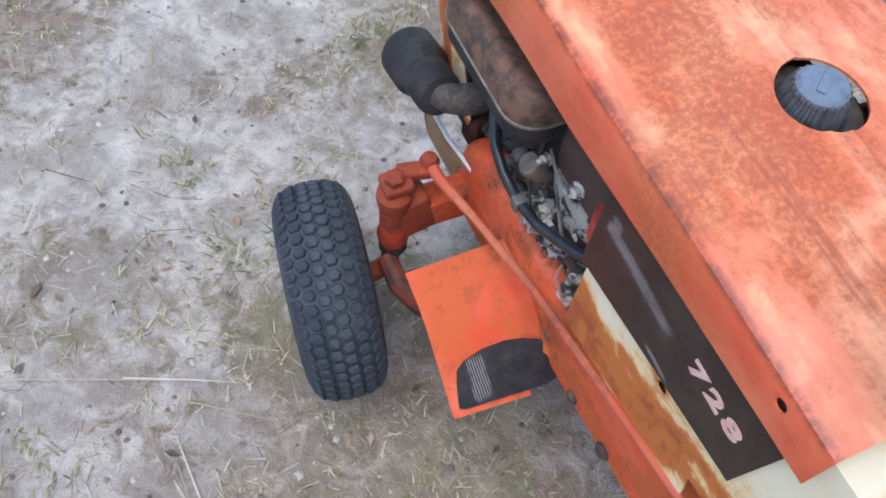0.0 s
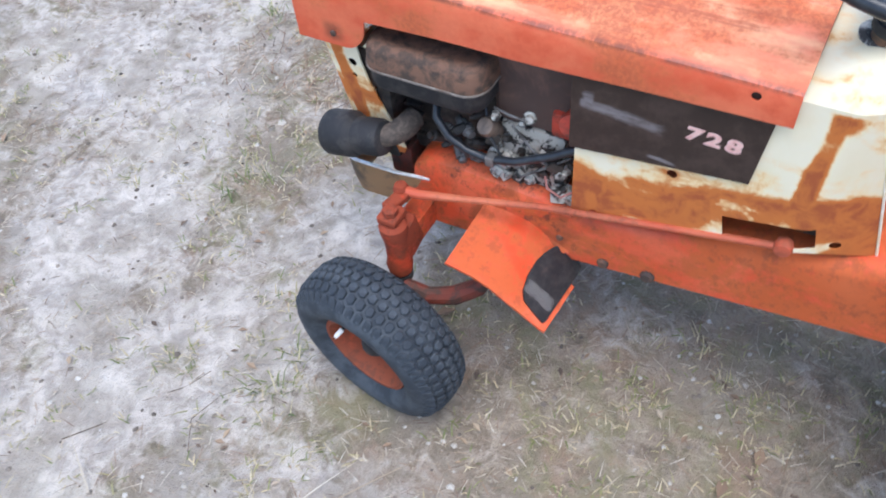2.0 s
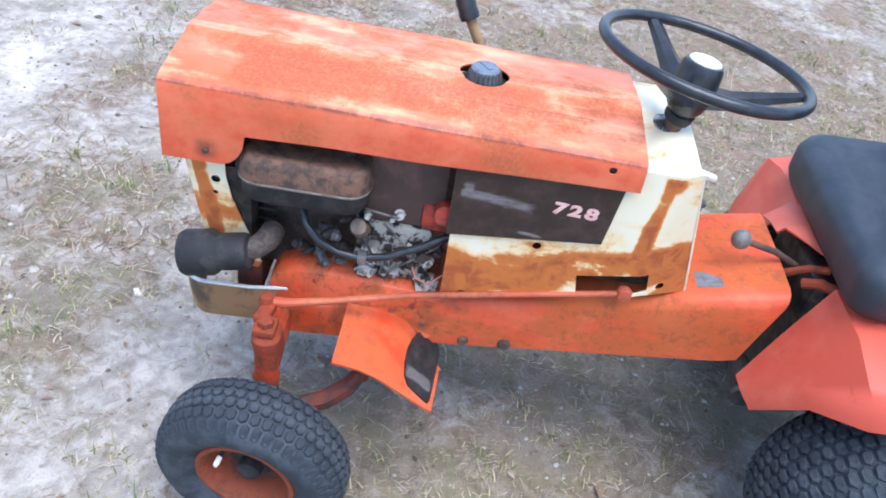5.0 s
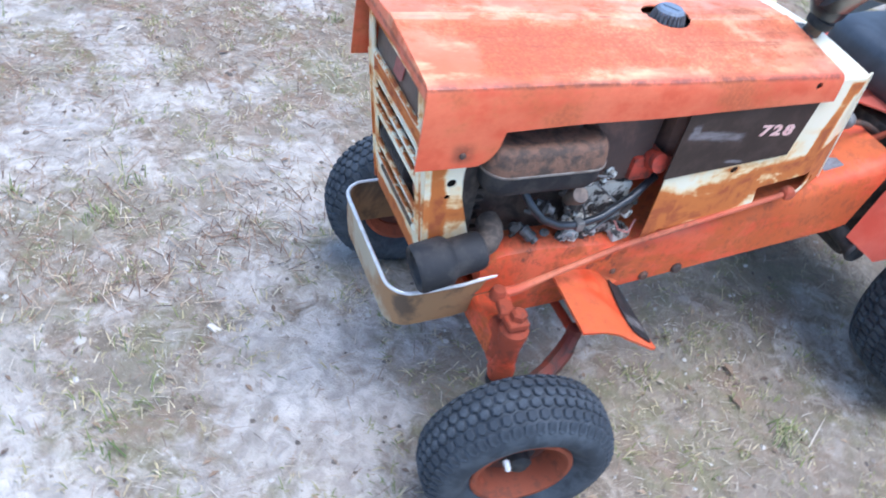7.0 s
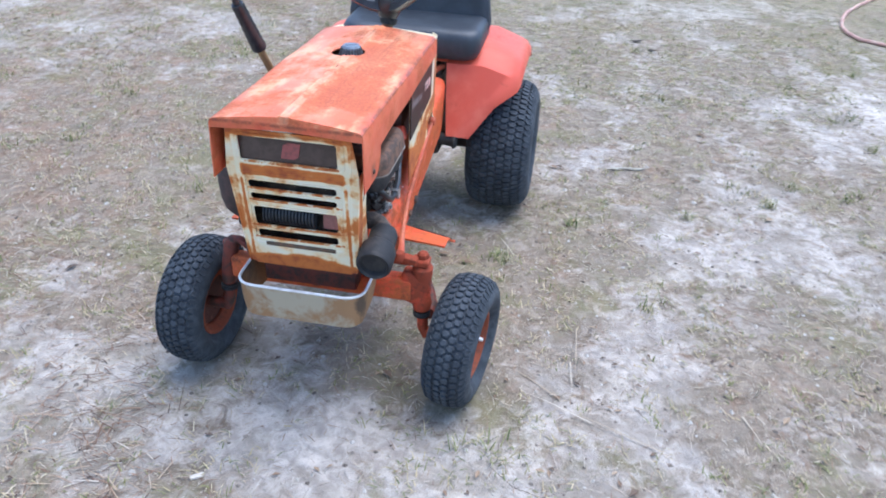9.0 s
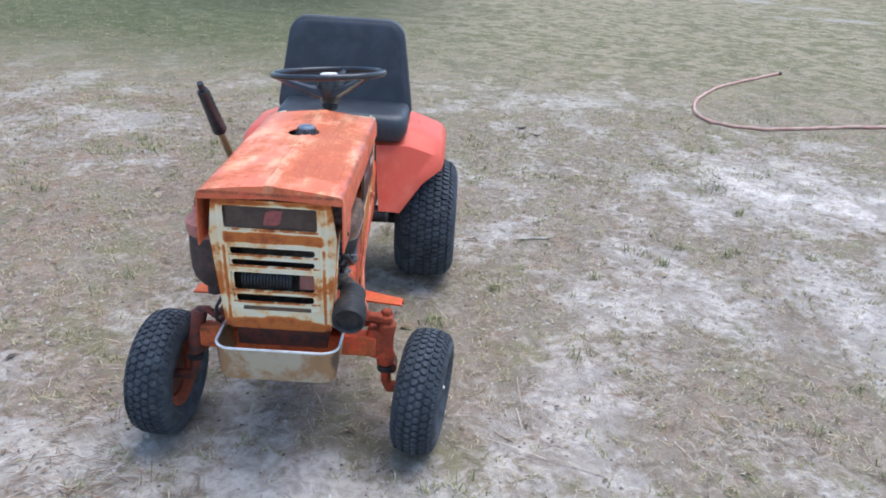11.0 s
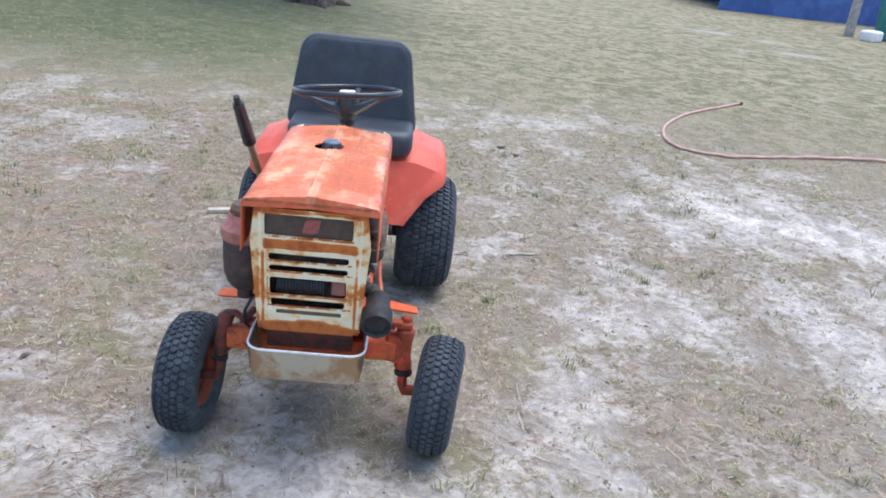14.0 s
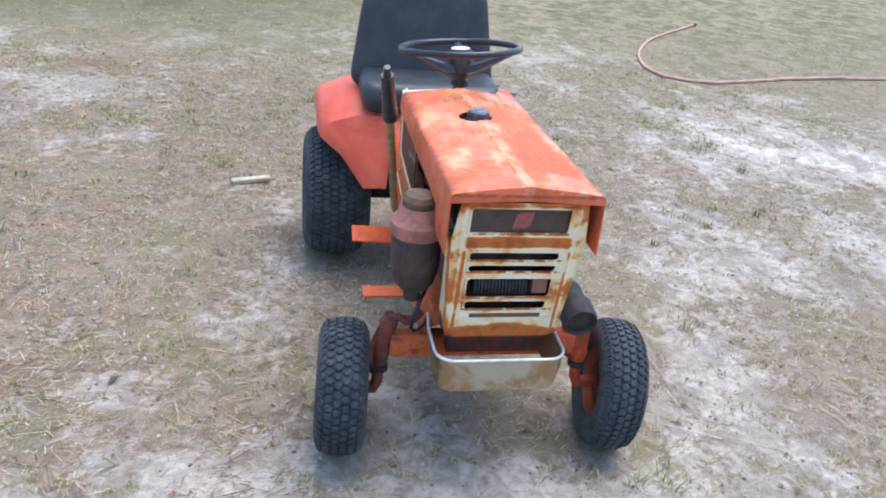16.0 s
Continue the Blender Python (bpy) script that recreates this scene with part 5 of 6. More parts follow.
    for k in range(16):
        ribs += [(0.0235, -0.062 + 0.008 * k), (0.0285, -0.060 + 0.008 * k), (0.0285, -0.058 + 0.008 * k), (0.0235, -0.056 + 0.008 * k)]
    lathe(bm, ribs + [(0.0, 0.066)], aim((0.022, 0.770, 0.570), (1, 0, 0)), 22)
    part("ribbed_intake", bm, BLACK_PLASTIC, engine, "black ribbed round intake behind the grille")
    bm = bmesh.new()
    box(bm, (-0.075, 0.768, 0.568), (0.038, 0.030, 0.042), None, 0.004)
    part("orange_bracket", bm, PINK_RUST, engine, "faded orange bracket behind the grille")
    # black fuel hose and thin wires
    bm = bmesh.new()
    tube(bm, [(-0.12, 0.612, 0.585), (-0.150, 0.600, 0.562), (-0.158, 0.575, 0.535), (-0.158, 0.54, 0.516), (-0.157, 0.50, 0.510), (-0.154, 0.45, 0.520), (-0.142, 0.39, 0.546), (-0.118, 0.33, 0.572)], 0.0074, 12)
    part("fuel_hose", bm, BLACK_PLASTIC, tractor, "black rubber fuel hose")
    bm = bmesh.new()
    box(bm, (-0.157, 0.495, 0.511), (0.019, 0.016, 0.020), bevel=0.003)
    part("hose_clamp", bm, mottled("dull_clamp", (0.2, 0.2, 0.2), (0.3, 0.29, 0.27), 50, 0.4, 0.6), tractor)
    for k, pts in enumerate((((-0.13, 0.41, 0.505), (-0.15, 0.395, 0.478), (-0.15, 0.37, 0.466), (-0.13, 0.345, 0.478)), ((-0.12, 0.52, 0.6), (-0.15, 0.50, 0.56), (-0.15, 0.47, 0.50)))):
        bm = bmesh.new()
        tube(bm, pts, 0.0022, 6)
        part("wire", bm, PINK_RUST if k == 0 else BLACK_PLASTIC, engine)
    bm = bmesh.new()
    tube(bm, [(0.150, 0.60, 0.47), (0.175, 0.65, 0.455), (0.192, 0.665, 0.42), (0.195, 0.655, 0.375), (0.180, 0.64, 0.352), (0.155, 0.63, 0.372), (0.145, 0.62, 0.40)], 0.005, 8)
    part("cable", bm, BLACK_PLASTIC, tractor, "looped black control cable")
    # upright drum on the far side
    at = Matrix.Translation((0.197, 0.640, 0.014))
    bm = bmesh.new()
    lathe(bm, [(0, 0.470), (0.034, 0.472), (0.050, 0.492), (0.058, 0.520), (0.061, 0.560), (0.061, 0.645), (0.056, 0.655)], at, 28)
    lathe(bm, [(0.022, 0.44), (0.022, 0.49)], at, 14)
    starter = part("starter_drum", bm, mottled("dark_brown_drum", (0.040, 0.030, 0.028), (0.105, 0.056, 0.050), 22, 0.65), tractor, "sooty black upright drum with faded red top")
    bm = bmesh.new()
    lathe(bm, [(0.062, 0.618), (0.067, 0.634), (0.066, 0.652), (0.052, 0.668), (0.046, 0.690), (0, 0.692)], at, 28)
    part("drum_top", bm, PINK_RUST, starter)
    bm = bmesh.new()
    lathe(bm, [(0.041, 0.688), (0.042, 0.706), (0.034, 0.718), (0.014, 0.722), (0, 0.722)], at, 24)
    part("cap_dome", bm, RUST_BROWN, starter)


build_engine()


def build_levers():
    bm = bmesh.new()
    top, grip, foot = Vector((0.266, 0.430, 0.950)), Vector((0.243, 0.368, 0.822)), Vector((0.19, 0.19, 0.50))
    tube(bm, [grip, lerp(grip, foot, 0.5), foot, Vector((0.165, 0.17, 0.44))], [0.0105, 0.0105, 0.011, 0.011], 12)
    lever = part("lift_lever", bm, mottled("worn_lever_steel", (0.34, 0.22, 0.10), (0.22, 0.14, 0.07), 30, 0.6), tractor, "tall lift lever with black ribbed grip")
    bm = bmesh.new()
    pts = [lerp(grip, top, t / 14) for t in range(15)]
    tube(bm, pts, [0.0195 - 0.0003 * k + (0.0016 if k % 2 else 0) for k in range(15)], 14)
    tube(bm, [top, top + Vector((0.003, 0.012, 0.022))], [0.010, 0.0085], 10)
    part("grip", bm, BLACK_PLASTIC, lever)
    bm = bmesh.new()
    ball = Vector((-0.042, -0.194, 0.603))
    tube(bm, [ball, ball + Vector((0.005, -0.075, -0.020)), ball + Vector((0.005, -0.125, -0.045))], 0.0065, 10)
    shift = part("gear_lever", bm, RUST_DARK, tractor, "rusty gear lever with a grey ball knob")
    bm = bmesh.new()
    bmesh.ops.create_uvsphere(bm, u_segments=18, v_segments=12, radius=0.019, matrix=Matrix.Translation(ball))
    part("knob", bm, mottled("grey_knob", (0.13, 0.12, 0.11), (0.2, 0.19, 0.17), 40, 0.5), shift)
    bm = bmesh.new()
    box(bm, (0.0, -0.355, 0.525), (0.22, 0.05, 0.10), bevel=0.01)
    part("gate_plate", bm, ENGINE_DARK, tractor)


build_levers()

# ---- loose things in the yard ----
def build_hose():
    bm = bmesh.new()
    pts = [(-3.68, -5.61), (-3.30, -5.25), (-2.93, -4.87), (-2.64, -4.47), (-2.46, -4.12), (-2.37, -3.83), (-2.35, -3.63), (-2.40, -3.45), (-2.53, -3.35), (-2.79, -3.32), (-3.25, -3.46), (-3.68, -3.59), (-4.10, -3.66), (-4.60, -3.73), (-5.6, -3.9)]
    fine = []
    for k in range(len(pts) - 1):
        p = [Vector(pts[max(0, min(len(pts) - 1, k + j))]) for j in (-1, 0, 1, 2)]
        for q in range(8):
            t = q / 8
            v = 0.5 * (2 * p[1] + (p[2] - p[0]) * t + (2 * p[0] - 5 * p[1] + 4 * p[2] - p[3]) * t * t + (3 * p[1] - p[0] - 3 * p[2] + p[3]) * t ** 3)
            fine.append((v.x, v.y, relief(v.x, v.y) + 0.013))
    tube(bm, fine, 0.013, 10)
    hose = part("garden_hose", bm, HOSE_RED, None)
    tagged(hose, "faded red rubber hose lying in a loop on sandy ground", "hose")
    bm = bmesh.new()
    a, b = Vector(fine[0]), Vector(fine[1])
    tube(bm, [a, a + (a - b).normalized() * 0.06], [0.016, 0.016], 10)
    part("coupling", bm, RUST_DARK, hose)


build_hose()


def build_wood(place, angle, length, thick):
    bm = bmesh.new()
    pts = [Vector((lerp(-0.5, 0.5, k / 7) * length, 0.003 * math.sin(k * 1.1), 0.002 * math.cos(k * 2.0))) for k in range(8)]
    tube(bm, pts, [thick * q for q in (0.5, 0.85, 1.0, 0.95, 1.0, 0.9, 0.8, 0.45)], 7)
    ob = part("stick", bm, mottled("weathered_wood", (0.34, 0.30, 0.24), (0.48, 0.44, 0.36), 40, 0.85), None, smooth=20)
    ob.matrix_basis = Matrix.Translation((place[0], place[1], relief(*place) + thick * 0.8)) @ pose(0, 0, 0, 0, 0, angle)
    return tagged(ob, "short weathered stick lying on the dry grass", "stick", "sticks in the yard")


def build_offcut(place, angle):
    bm = bmesh.new()
    box(bm, (0, 0, 0), (0.175, 0.034, 0.020), None, 0.004)
    for v in bm.verts:
        v.co += Vector((0.004 * noise.noise(v.co * 40), 0.003 * noise.noise(v.co * 30 + Vector((3, 0, 0))), 0))
    ob = part("wood_offcut", bm, mottled("pale_bare_wood", (0.52, 0.45, 0.36), (0.38, 0.32, 0.25), 30, 0.85), None, smooth=20)
    ob.matrix_basis = Matrix.Translation((place[0], place[1], relief(*place) + 0.012)) @ pose(0, 0, 0, 0, 0, angle)
    return tagged(ob, "short pale offcut of wood lying on dry grass", "offcut")


build_offcut((0.646, -1.150), 17)


build_wood((-0.845, -0.945), 15, 0.17, 0.007)


def build_chip(place, angle):
    bm = bmesh.new()
    box(bm, (0, 0, 0), (0.034, 0.016, 0.006), None, 0.002)
    for v in bm.verts:
        v.co += Vector((0.004 * noise.noise(v.co * 70), 0.004 * noise.noise(v.co * 60 + Vector((3, 0, 0))), 0.05 * v.co.x * v.co.x * 40 * 0.1))
    ob = part("bark_chip", bm, mottled("pale_bark", (0.62, 0.56, 0.47), (0.46, 0.38, 0.29), 60, 0.85), None, smooth=20)
    ob.matrix_basis = Matrix.Translation((place[0], place[1], relief(*place) + 0.005)) @ pose(0, 0, 0, 8, 0, angle)
    return tagged(ob, "pale chip of bark lying on trodden soil", "bark chip")


build_chip((0.175, 1.085), 35)


def build_twig(points, thick):
    bm = bmesh.new()
    tube(bm, [Vector((x, y, relief(x, y) + thick * 0.6)) for x, y in points], [thick * lerp(1.0, 0.5, k / (len(points) - 1)) for k in range(len(points))], 6)
    ob = part("twig", bm, mottled("dark_twig_bark", (0.10, 0.075, 0.055), (0.19, 0.15, 0.11), 60, 0.9), None, smooth=40)
    return tagged(ob, "thin dark bent twig lying on the sand", "twig", "twigs in the yard")


def build_leaf(place, angle, size):
    bm = bmesh.new()
    rows = []
    for u, w in ((-1.0, 0.08), (-0.6, 0.42), (-0.1, 0.56), (0.4, 0.44), (0.8, 0.20), (1.0, 0.05)):
        rows.append([Vector((u * size, v * w * size, size * (0.30 * u * u + 0.35 * abs(v) * w))) for v in (-1, -0.5, 0, 0.5, 1)])
    sheet(bm, rows, 0.0012)
    ob = part("dead_leaf", bm, mottled("blackened_leaf", (0.035, 0.028, 0.024), (0.085, 0.062, 0.048), 50, 0.8), None, smooth=50)
    ob.matrix_basis = Matrix.Translation((place[0], place[1], relief(*place) + 0.003)) @ pose(0, 0, 0, 0, 0, angle)
    return tagged(ob, "dark curled dead leaf lying on dry grass", "leaf", "dead leaves on the grass")


build_leaf((-0.92, -2.92), 20, 0.034)
build_leaf((-1.01, -2.77), -15, 0.028)
build_twig([(-0.80, 1.19), (-0.73, 1.13), (-0.66, 1.10), (-0.58, 1.03), (-0.53, 1.01)], 0.0013)
build_twig([(-0.70, 0.93), (-0.64, 0.97), (-0.57, 0.95), (-0.51, 0.90)], 0.0012)


# ---- grass, straw and leaf litter ----
def litter_material(name, stops, rough=0.8):
    n = Nodes(name, rough, 0.0, 0.2)
    ramp = n.tree.nodes.new("ShaderNodeValToRGB")
    n.link(n.island(), ramp.inputs[0])
    while len(ramp.color_ramp.elements) < len(stops):
        ramp.color_ramp.elements.new(0.5)
    for e, (at, c) in zip(ramp.color_ramp.elements, stops):
        e.position, e.color = at, (*c, 1)
    return n.colour(ramp.outputs[0]).mat


def blade(verts, faces, foot, way, length, width, rise, droop):
    """One narrow blade in two bends, rising from foot along way."""
    side = Vector((-way.y, way.x, 0)) * width
    k = len(verts)
    mid = foot + way * (length * 0.55) + Vector((0, 0, rise * 0.75))
    tip = foot + way * length + Vector((0, 0, rise - droop))
    verts += [foot - side, foot + side, mid - side * 0.8, mid + side * 0.8, tip]
    faces += [(k, k + 1, k + 3, k + 2), (k + 2, k + 3, k + 4)]


def stuff(name, verts, faces, material, label, category):
    me = bpy.data.meshes.new(name)
    me.from_pydata([tuple(v) for v in verts], [], faces)
    me.materials.append(material)
    return tagged(new(name, me), label, category, kind="stuff")


def clear_of_tyres(x, y):
    for cx, cy, w, h in ((-0.37, 0.62, 0.10, 0.12), (0.36, 0.62, 0.10, 0.12), (-0.33, -0.49, 0.13, 0.16), (0.32, -0.49, 0.13, 0.16)):
        if abs(x - cx) < w and abs(y - cy) < h:
            return False
    return True


def scatter_grass():
    rnd = random.Random(11)
    verts, faces = [], []
    made = 0
    while made < 8200:
        x, y = rnd.uniform(-3.2, 3.0), rnd.uniform(-3.6, 2.4)
        bare = sandiness(x, y)
        clump = noise.noise(Vector((x * 3.1, y * 3.1, 9)))
        if rnd.random() < bare * 1.05 - clump * 0.5 or not clear_of_tyres(x, y):
            continue
        made += 1
        z = relief(x, y)
        tall = rnd.uniform(0.006, 0.024) * (1.25 if clump > 0.2 else 1)
        for _ in range(rnd.randint(4, 9)):
            a = rnd.uniform(0, 6.283)
            foot = Vector((x + rnd.gauss(0, 0.012), y + rnd.gauss(0, 0.012), z - 0.002))
            blade(verts, faces, foot, Vector((math.cos(a), math.sin(a), 0)), rnd.uniform(0.012, 0.035), rnd.uniform(0.0009, 0.0018), tall * rnd.uniform(0.5, 1.1), rnd.uniform(0, 0.008))
    mat = litter_material("grass_blades", ((0.0, (0.13, 0.16, 0.06)), (0.28, (0.22, 0.23, 0.09)), (0.55, (0.36, 0.31, 0.17)), (0.75, (0.48, 0.39, 0.24)), (1.0, (0.56, 0.48, 0.33))))
    stuff("grass_tufts", verts, faces, mat, "sparse short tufts of half-dead grass in sandy soil", "grass")


def scatter_straw():
    rnd = random.Random(23)
    verts, faces = [], []
    made = 0
    while made < 52000:
        x, y = rnd.uniform(-3.2, 3.0), rnd.uniform(-3.6, 2.4)
        bare = sandiness(x, y)
        if rnd.random() < bare * 1.15 - 0.12:
            continue
        made += 1
        a = rnd.uniform(0, 6.283)
        w = Vector((math.cos(a), math.sin(a), 0))
        foot = Vector((x, y, relief(x, y) + rnd.uniform(0.001, 0.005)))
        blade(verts, faces, foot, w, rnd.uniform(0.012, 0.052), rnd.uniform(0.0004, 0.0011), rnd.uniform(0.0, 0.007), rnd.uniform(0, 0.004))
    mat = litter_material("straw", ((0.0, (0.15, 0.11, 0.085)), (0.25, (0.285, 0.185, 0.125)), (0.5, (0.35, 0.28, 0.20)), (0.7, (0.45, 0.385, 0.29)), (1.0, (0.56, 0.505, 0.415))))
    stuff("straw_litter", verts, faces, mat, "dry straw and pine needles strewn over the soil", "straw")
    # long single stalks
    verts, faces = [], []
    for x, y, a, l in ((-0.93, 0.757, -22, 0.30), (-0.66, 0.61, -35, 0.20), (-0.68, 0.44, 95, 0.14), (0.43, 1.12, 30, 0.08), (-0.69, 0.28, 92, 0.24), (-1.15, 0.57, 110, 0.12), (-0.86, 0.60, 160, 0.06), (-0.45, -0.12, -60, 0.13), (-0.86, 1.04, 60, 0.16), (-0.75, 0.69, -24, 0.22)):
        w = Vector((math.cos(radians(a)), math.sin(radians(a)), 0))
        blade(verts, faces, Vector((x, y, relief(x, y) + 0.008)), w, l, 0.0016, 0.006, 0.006)
    for x, y, a in ((-1.20, 0.47, 80), (-1.205, 0.475, 130), (-0.70, 0.44, 100)):
        w = Vector((math.cos(radians(a)), math.sin(radians(a)), 0))
        blade(verts, faces, Vector((x, y, relief(x, y))), w, 0.035, 0.0022, 0.055, 0.0)
    stuff("long_stalks", verts, faces, mat, "single long pale grass stalks lying on soil", "straw")


def scatter_needles():
    """Matted reddish needles and dark bits on the browner side of the yard."""
    rnd = random.Random(91)
    verts, faces = [], []
    made = 0
    while made < 15000:
        x, y = rnd.uniform(0.25, 3.0), rnd.uniform(-3.2, 1.7)
        mat_here = noise.fractal(Vector((x * 1.7 + 2, y * 1.7, 7)), 0.8, 2.1, 3)
        if rnd.random() > 0.45 + mat_here * 0.9 or not clear_of_tyres(x, y):
            continue
        made += 1
        a = rnd.gauss(0.3, 0.9)
        foot = Vector((x, y, relief(x, y) + rnd.uniform(0.001, 0.007)))
        blade(verts, faces, foot, Vector((math.cos(a), math.sin(a), 0)), rnd.uniform(0.02, 0.07) if made % 8 else rnd.uniform(0.07, 0.13), rnd.uniform(0.0006, 0.0014), rnd.uniform(0.0, 0.008), rnd.uniform(0, 0.005))
    mat = litter_material("dry_needles", ((0.0, (0.085, 0.055, 0.042)), (0.35, (0.20, 0.115, 0.075)), (0.65, (0.33, 0.215, 0.14)), (0.85, (0.46, 0.36, 0.25)), (1.0, (0.62, 0.55, 0.45))))
    stuff("pine_needles", verts, faces, mat, "matted reddish pine needles lying on thin soil", "needles")


def scatter_clods():
    rnd = random.Random(31)
    verts, faces = [], []
    for _ in range(5500):
        x, y = rnd.uniform(-2.4, 2.2), rnd.uniform(-2.2, 2.3)
        r = rnd.uniform(0.0025, 0.008) * (1.6 if rnd.random() < 0.05 else 1)
        z = relief(x, y) + r * 0.15
        k = len(verts)
        spin = rnd.uniform(0, 6.28)
        ring = [Vector((x + r * rnd.uniform(0.7, 1.3) * math.cos(spin + j * 1.2566), y + r * rnd.uniform(0.7, 1.3) * math.sin(spin + j * 1.2566), z - r * 0.2)) for j in range(5)]
        verts += ring + [Vector((x + rnd.gauss(0, r * 0.2), y + rnd.gauss(0, r * 0.2), z + r * rnd.uniform(0.4, 0.8)))]
        faces += [(k + j, k + (j + 1) % 5, k + 5) for j in range(5)]
    mat = litter_material("clods", ((0.0, (0.11, 0.09, 0.075)), (0.4, (0.26, 0.22, 0.18)), (0.75, (0.42, 0.385, 0.33)), (1.0, (0.48, 0.45, 0.40))))
    stuff("soil_crumbs", verts, faces, mat, "loose crumbs of sandy soil and bark", "soil")


def scatter_leaves():
    rnd = random.Random(47)
    verts, faces = [], []
    for _ in range(3600):
        x, y = rnd.uniform(-3.2, 3.0), rnd.uniform(-3.4, 2.3)
        if rnd.random() < sandiness(x, y) - 0.15:
            continue
        r, a, z = rnd.uniform(0.003, 0.010) * (1.9 if rnd.random() < 0.05 else 1.0), rnd.uniform(0, 6.28), relief(x, y) + 0.004
        u, v = Vector((math.cos(a), math.sin(a), 0)), Vector((-math.sin(a), math.cos(a), 0))
        k = len(verts)
        p = Vector((x, y, z))
        verts += [p - u * r * 1.4, p - v * r * 0.6 + Vector((0, 0, r * 0.5)), p + u * r * 1.4 + Vector((0, 0, r * 0.2)), p + v * r * 0.6 + Vector((0, 0, r * 0.4))]
        faces += [(k, k + 1, k + 2), (k, k + 2, k + 3)]
    mat = litter_material("dead_leaves", ((0.0, (0.10, 0.075, 0.06)), (0.45, (0.25, 0.17, 0.115)), (0.85, (0.36, 0.27, 0.18)), (1.0, (0.46, 0.40, 0.32))))
    stuff("leaf_litter", verts, faces, mat, "small curled dead leaves and bark flakes", "leaves")


def scatter_lawn():
    rnd = random.Random(59)
    verts, faces = [], []
    made = 0
    while made < 15000:
        y = -1.8 - 9.5 * rnd.random() ** 1.2
        x = rnd.uniform(-3.0 + y * 0.75, 3.4 - y * 0.35)
        if rnd.random() < sandiness(x, y) * 1.2:
            continue
        made += 1
        for _ in range(4):
            a = rnd.uniform(0, 6.283)
            foot = Vector((x + rnd.gauss(0, 0.03), y + rnd.gauss(0, 0.03), relief(x, y) - 0.002))
            blade(verts, faces, foot, Vector((math.cos(a), math.sin(a), 0)), rnd.uniform(0.02, 0.06), rnd.uniform(0.002, 0.004), rnd.uniform(0.004, 0.016), rnd.uniform(0, 0.006))
    mat = litter_material("lawn_blades", ((0.0, (0.12, 0.145, 0.055)), (0.35, (0.19, 0.20, 0.09)), (0.65, (0.31, 0.275, 0.15)), (1.0, (0.43, 0.37, 0.235))))
    stuff("lawn_grass", verts, faces, mat, "patchy green and straw-coloured lawn beyond the tractor", "grass")


def scatter_weeds():
    rnd = random.Random(83)
    verts, faces = [], []
    made = 0
    while made < 95:
        x, y = rnd.uniform(-2.6, 2.4), rnd.uniform(-2.8, 2.2)
        if sandiness(x, y) > 0.62 or not clear_of_tyres(x, y) or (abs(x) < 0.2 and abs(y) < 0.7):
            continue
        made += 1
        r = rnd.uniform(0.012, 0.035)
        for _ in range(rnd.randint(14, 34)):
            a = rnd.uniform(0, 6.283)
            foot = Vector((x + rnd.gauss(0, r), y + rnd.gauss(0, r), relief(x, y) - 0.002))
            blade(verts, faces, foot, Vector((math.cos(a), math.sin(a), 0)), rnd.uniform(0.012, 0.05), rnd.uniform(0.0010, 0.0022), rnd.uniform(0.012, 0.05), rnd.uniform(0, 0.014))
    mat = litter_material("weed_blades", ((0.0, (0.10, 0.13, 0.05)), (0.45, (0.20, 0.22, 0.09)), (0.75, (0.34, 0.31, 0.16)), (1.0, (0.52, 0.45, 0.29))))
    stuff("weed_clumps", verts, faces, mat, "small green and dry weed clumps standing in the soil", "weeds")


scatter_weeds()
scatter_grass()
scatter_straw()
scatter_needles()
scatter_clods()
scatter_leaves()
scatter_lawn()


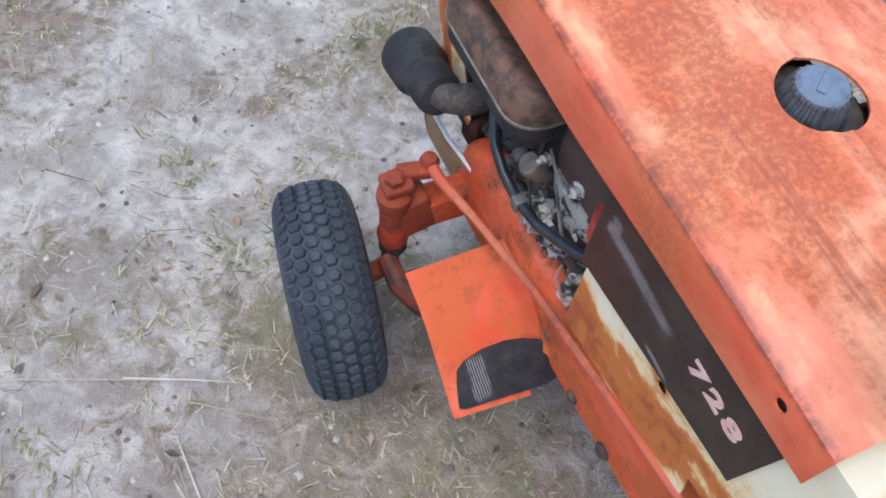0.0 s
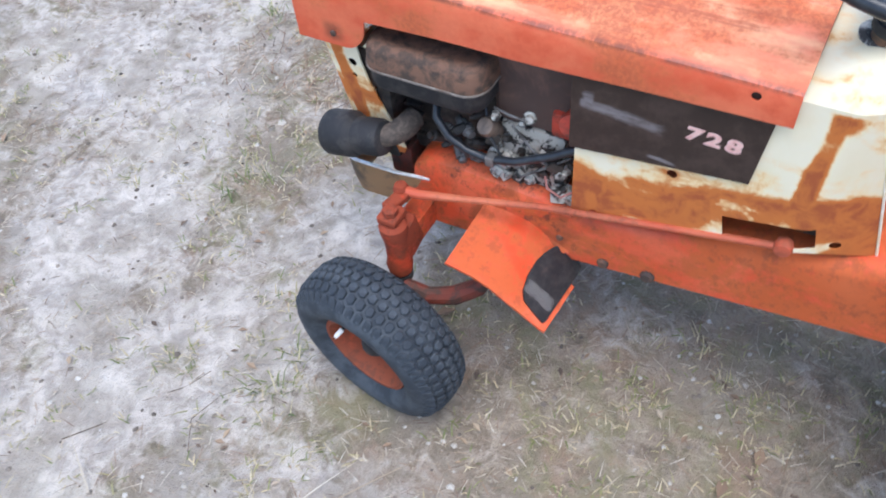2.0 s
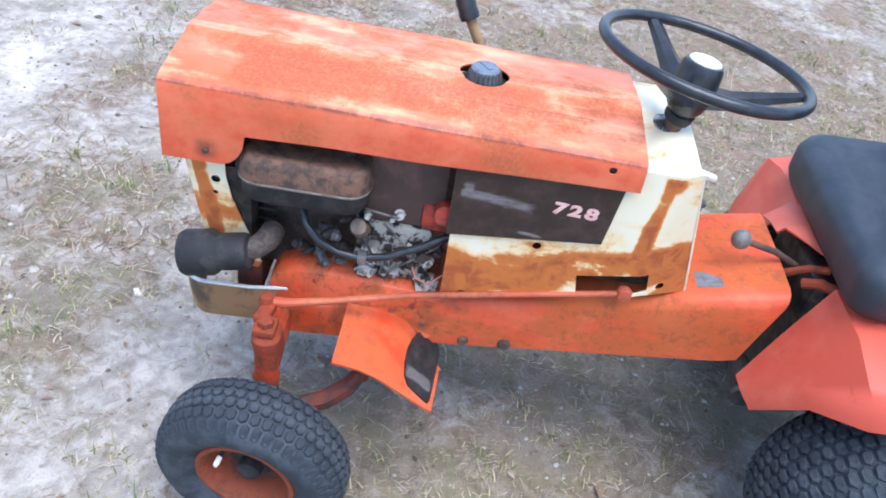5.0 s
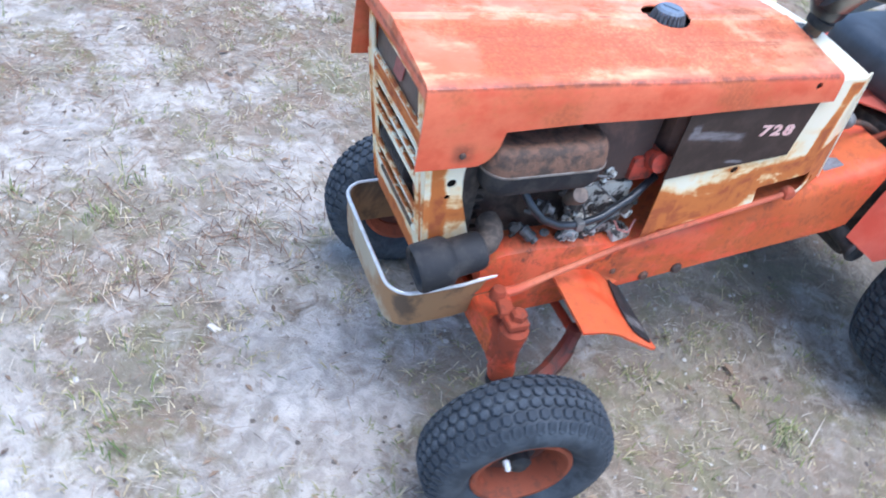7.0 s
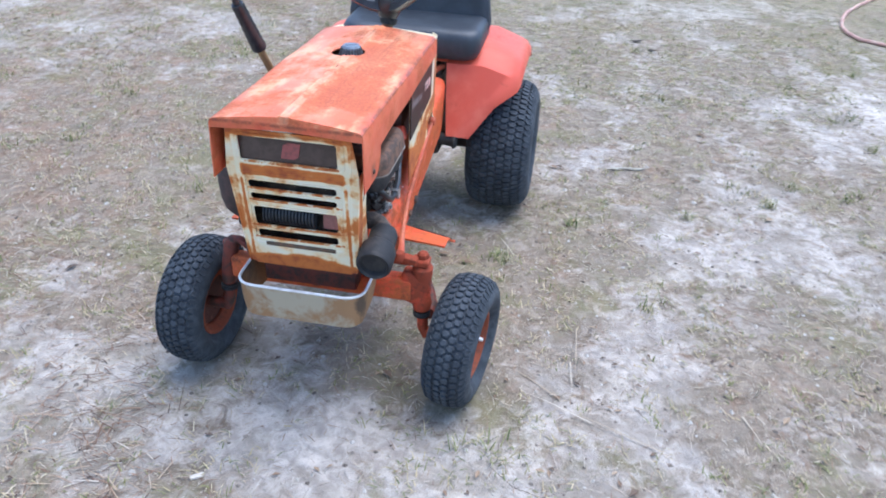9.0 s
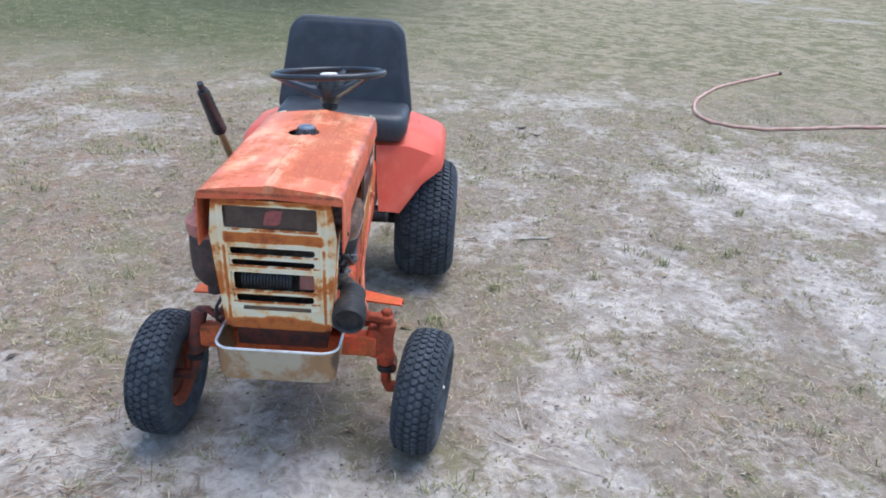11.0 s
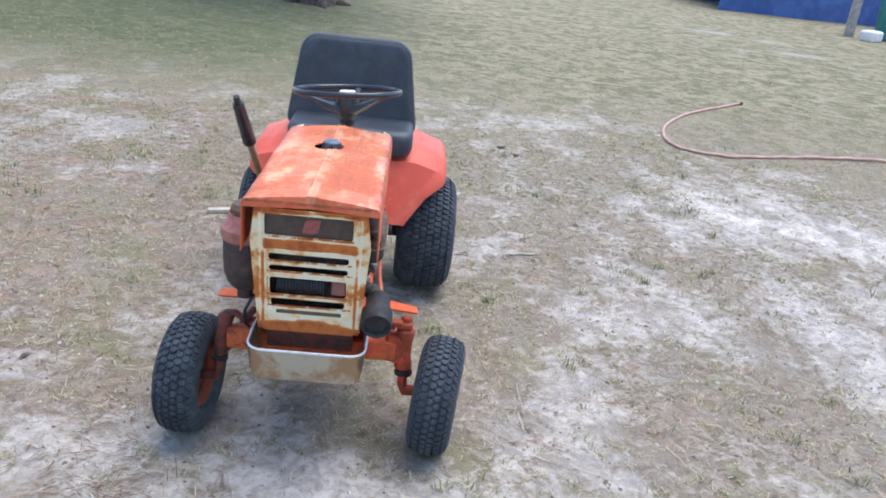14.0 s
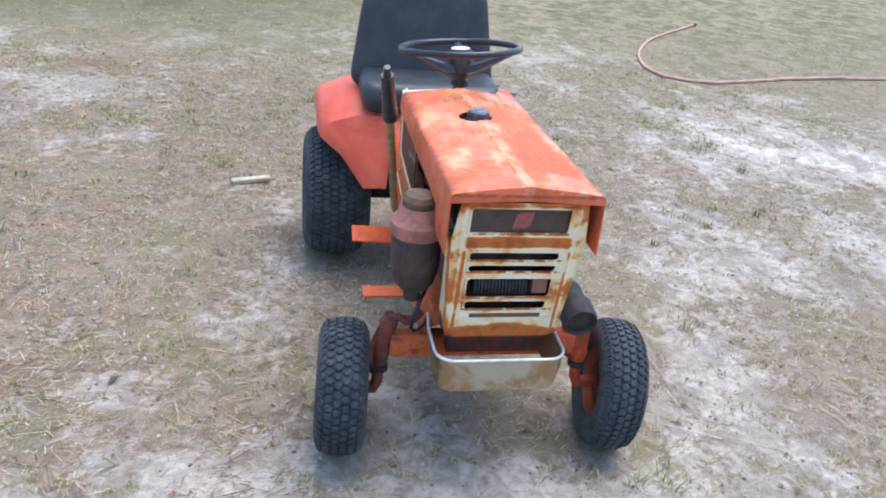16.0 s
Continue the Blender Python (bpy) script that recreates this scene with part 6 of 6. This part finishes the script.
# ---- beyond the yard ----
def build_tree(place):
    """The foot of a tree behind the yard, with limbs and a loose crown above the view."""
    rnd = random.Random(71)
    tree = tagged(new("tree"), "dark barked tree standing at the edge of the lawn", "tree")
    tree.location = (place[0], place[1], 0)
    bm = bmesh.new()
    tube(bm, [(0, 0, -0.1), (0.0, 0.0, 0.12), (0.02, 0, 0.5), (0.05, 0.05, 1.6), (0.0, 0.1, 3.2), (0.1, 0.0, 4.6)], [0.36, 0.27, 0.21, 0.18, 0.14, 0.07], 14)
    for a in (20, 110, 200, 290):
        d = Vector((math.cos(radians(a)), math.sin(radians(a)), 0))
        tube(bm, [d * 0.12 + Vector((0, 0, 0.14)), d * 0.34 + Vector((0, 0, 0.03)), d * 0.62 + Vector((0, 0, -0.05))], [0.12, 0.08, 0.03], 8)
    part("trunk", bm, mottled("dark_bark", (0.05, 0.04, 0.032), (0.13, 0.10, 0.08), 18, 0.9, bump=0.01), tree)
    tips = []
    for k in range(9):
        bm = bmesh.new()
        a, h = k * 2.4, 2.4 + 0.25 * k
        d = Vector((math.cos(a), math.sin(a), 0))
        reach = 2.3 - 0.14 * k
        pts = [Vector((0.03, 0.06, h)), d * reach * 0.5 + Vector((0, 0, h + 0.55)), d * reach + Vector((0, 0, h + 0.9))]
        tube(bm, pts, [0.075, 0.045, 0.015], 7)
        part("limb", bm, bpy.data.materials["dark_bark"], tree)
        tips += [pts[1], pts[2]]
    verts, faces = [], []
    for p in tips:
        for _ in range(420):
            c = p + Vector((rnd.gauss(0, 0.42), rnd.gauss(0, 0.42), rnd.gauss(0, 0.28)))
            u = Vector((rnd.gauss(0, 1), rnd.gauss(0, 1), rnd.gauss(0, 0.5))).normalized() * 0.055
            v = u.orthogonal().normalized() * 0.024
            k = len(verts)
            verts += [c - u, c + v, c + u, c - v]
            faces.append((k, k + 1, k + 2, k + 3))
    me = bpy.data.meshes.new("crown")
    me.from_pydata([tuple(v) for v in verts], [], faces)
    me.materials.append(litter_material("tree_leaves", ((0.0, (0.04, 0.07, 0.02)), (0.5, (0.07, 0.10, 0.03)), (1.0, (0.11, 0.13, 0.05)))))
    crown = new("crown", me)
    crown.parent = tree


build_tree((1.35, -10.6))


def build_far_corner():
    """The blue tarpaulined stack, post and bin at the far side of the yard."""
    bm = bmesh.new()
    rows = []
    for k in range(15):
        x = lerp(-8.0, -19.0, k / 14)
        y = -18.8 - 0.10 * math.sin(k * 1.7)
        rows.append([Vector((x, y + 0.05 * math.sin(k * 2.3 + j), z)) for j, z in enumerate((-0.02, 0.5, 1.1, 1.7, 2.1))] + [Vector((x, y - 1.6, 2.2)), Vector((x, y - 2.9, 2.0)), Vector((x, y - 3.0, -0.02))])
    sheet(bm, rows, 0.02)
    tarp = part("tarpaulin", bm, mottled("blue_tarp", (0.04, 0.09, 0.28), (0.07, 0.14, 0.38), 3, 0.5), None, smooth=60)
    tagged(tarp, "dark blue tarpaulin stretched over a long stack", "tarpaulin")
    bm = bmesh.new()
    tube(bm, [(-9.70, -15.2, -0.05), (-9.69, -15.2, 1.2), (-9.67, -15.22, 2.6)], [0.105, 0.10, 0.10], 12)
    post = part("post", bm, mottled("grey_post_wood", (0.30, 0.27, 0.25), (0.42, 0.39, 0.36), 10, 0.85), None)
    tagged(post, "weathered grey wooden post standing in the ground", "post")
    bm = bmesh.new()
    lathe(bm, [(0, 0.0), (0.27, 0.0), (0.29, 0.02), (0.33, 0.78), (0.35, 0.80), (0.35, 0.83), (0.30, 0.83), (0.28, 0.05), (0, 0.05)], Matrix.Translation((-10.62, -15.1, 0)) @ Matrix.Diagonal((1.3, 1.3, 1.3, 1)), 24)
    bin_ob = part("plastic_bin", bm, mottled("teal_plastic", (0.02, 0.17, 0.16), (0.03, 0.22, 0.20), 6, 0.45), None)
    tagged(bin_ob, "teal green plastic bin beside the post", "bin")
    bm = bmesh.new()
    box(bm, (-9.82, -14.5, 0.10), (0.46, 0.30, 0.24), pose(0, 0, 0, 0, 0, 30), 0.08, 3)
    sack = part("white_sack", bm, mottled("white_sacking", (0.72, 0.70, 0.68), (0.60, 0.58, 0.56), 12, 0.8), None)
    tagged(sack, "white plastic sack lying before the teal bin", "sack")


build_far_corner()
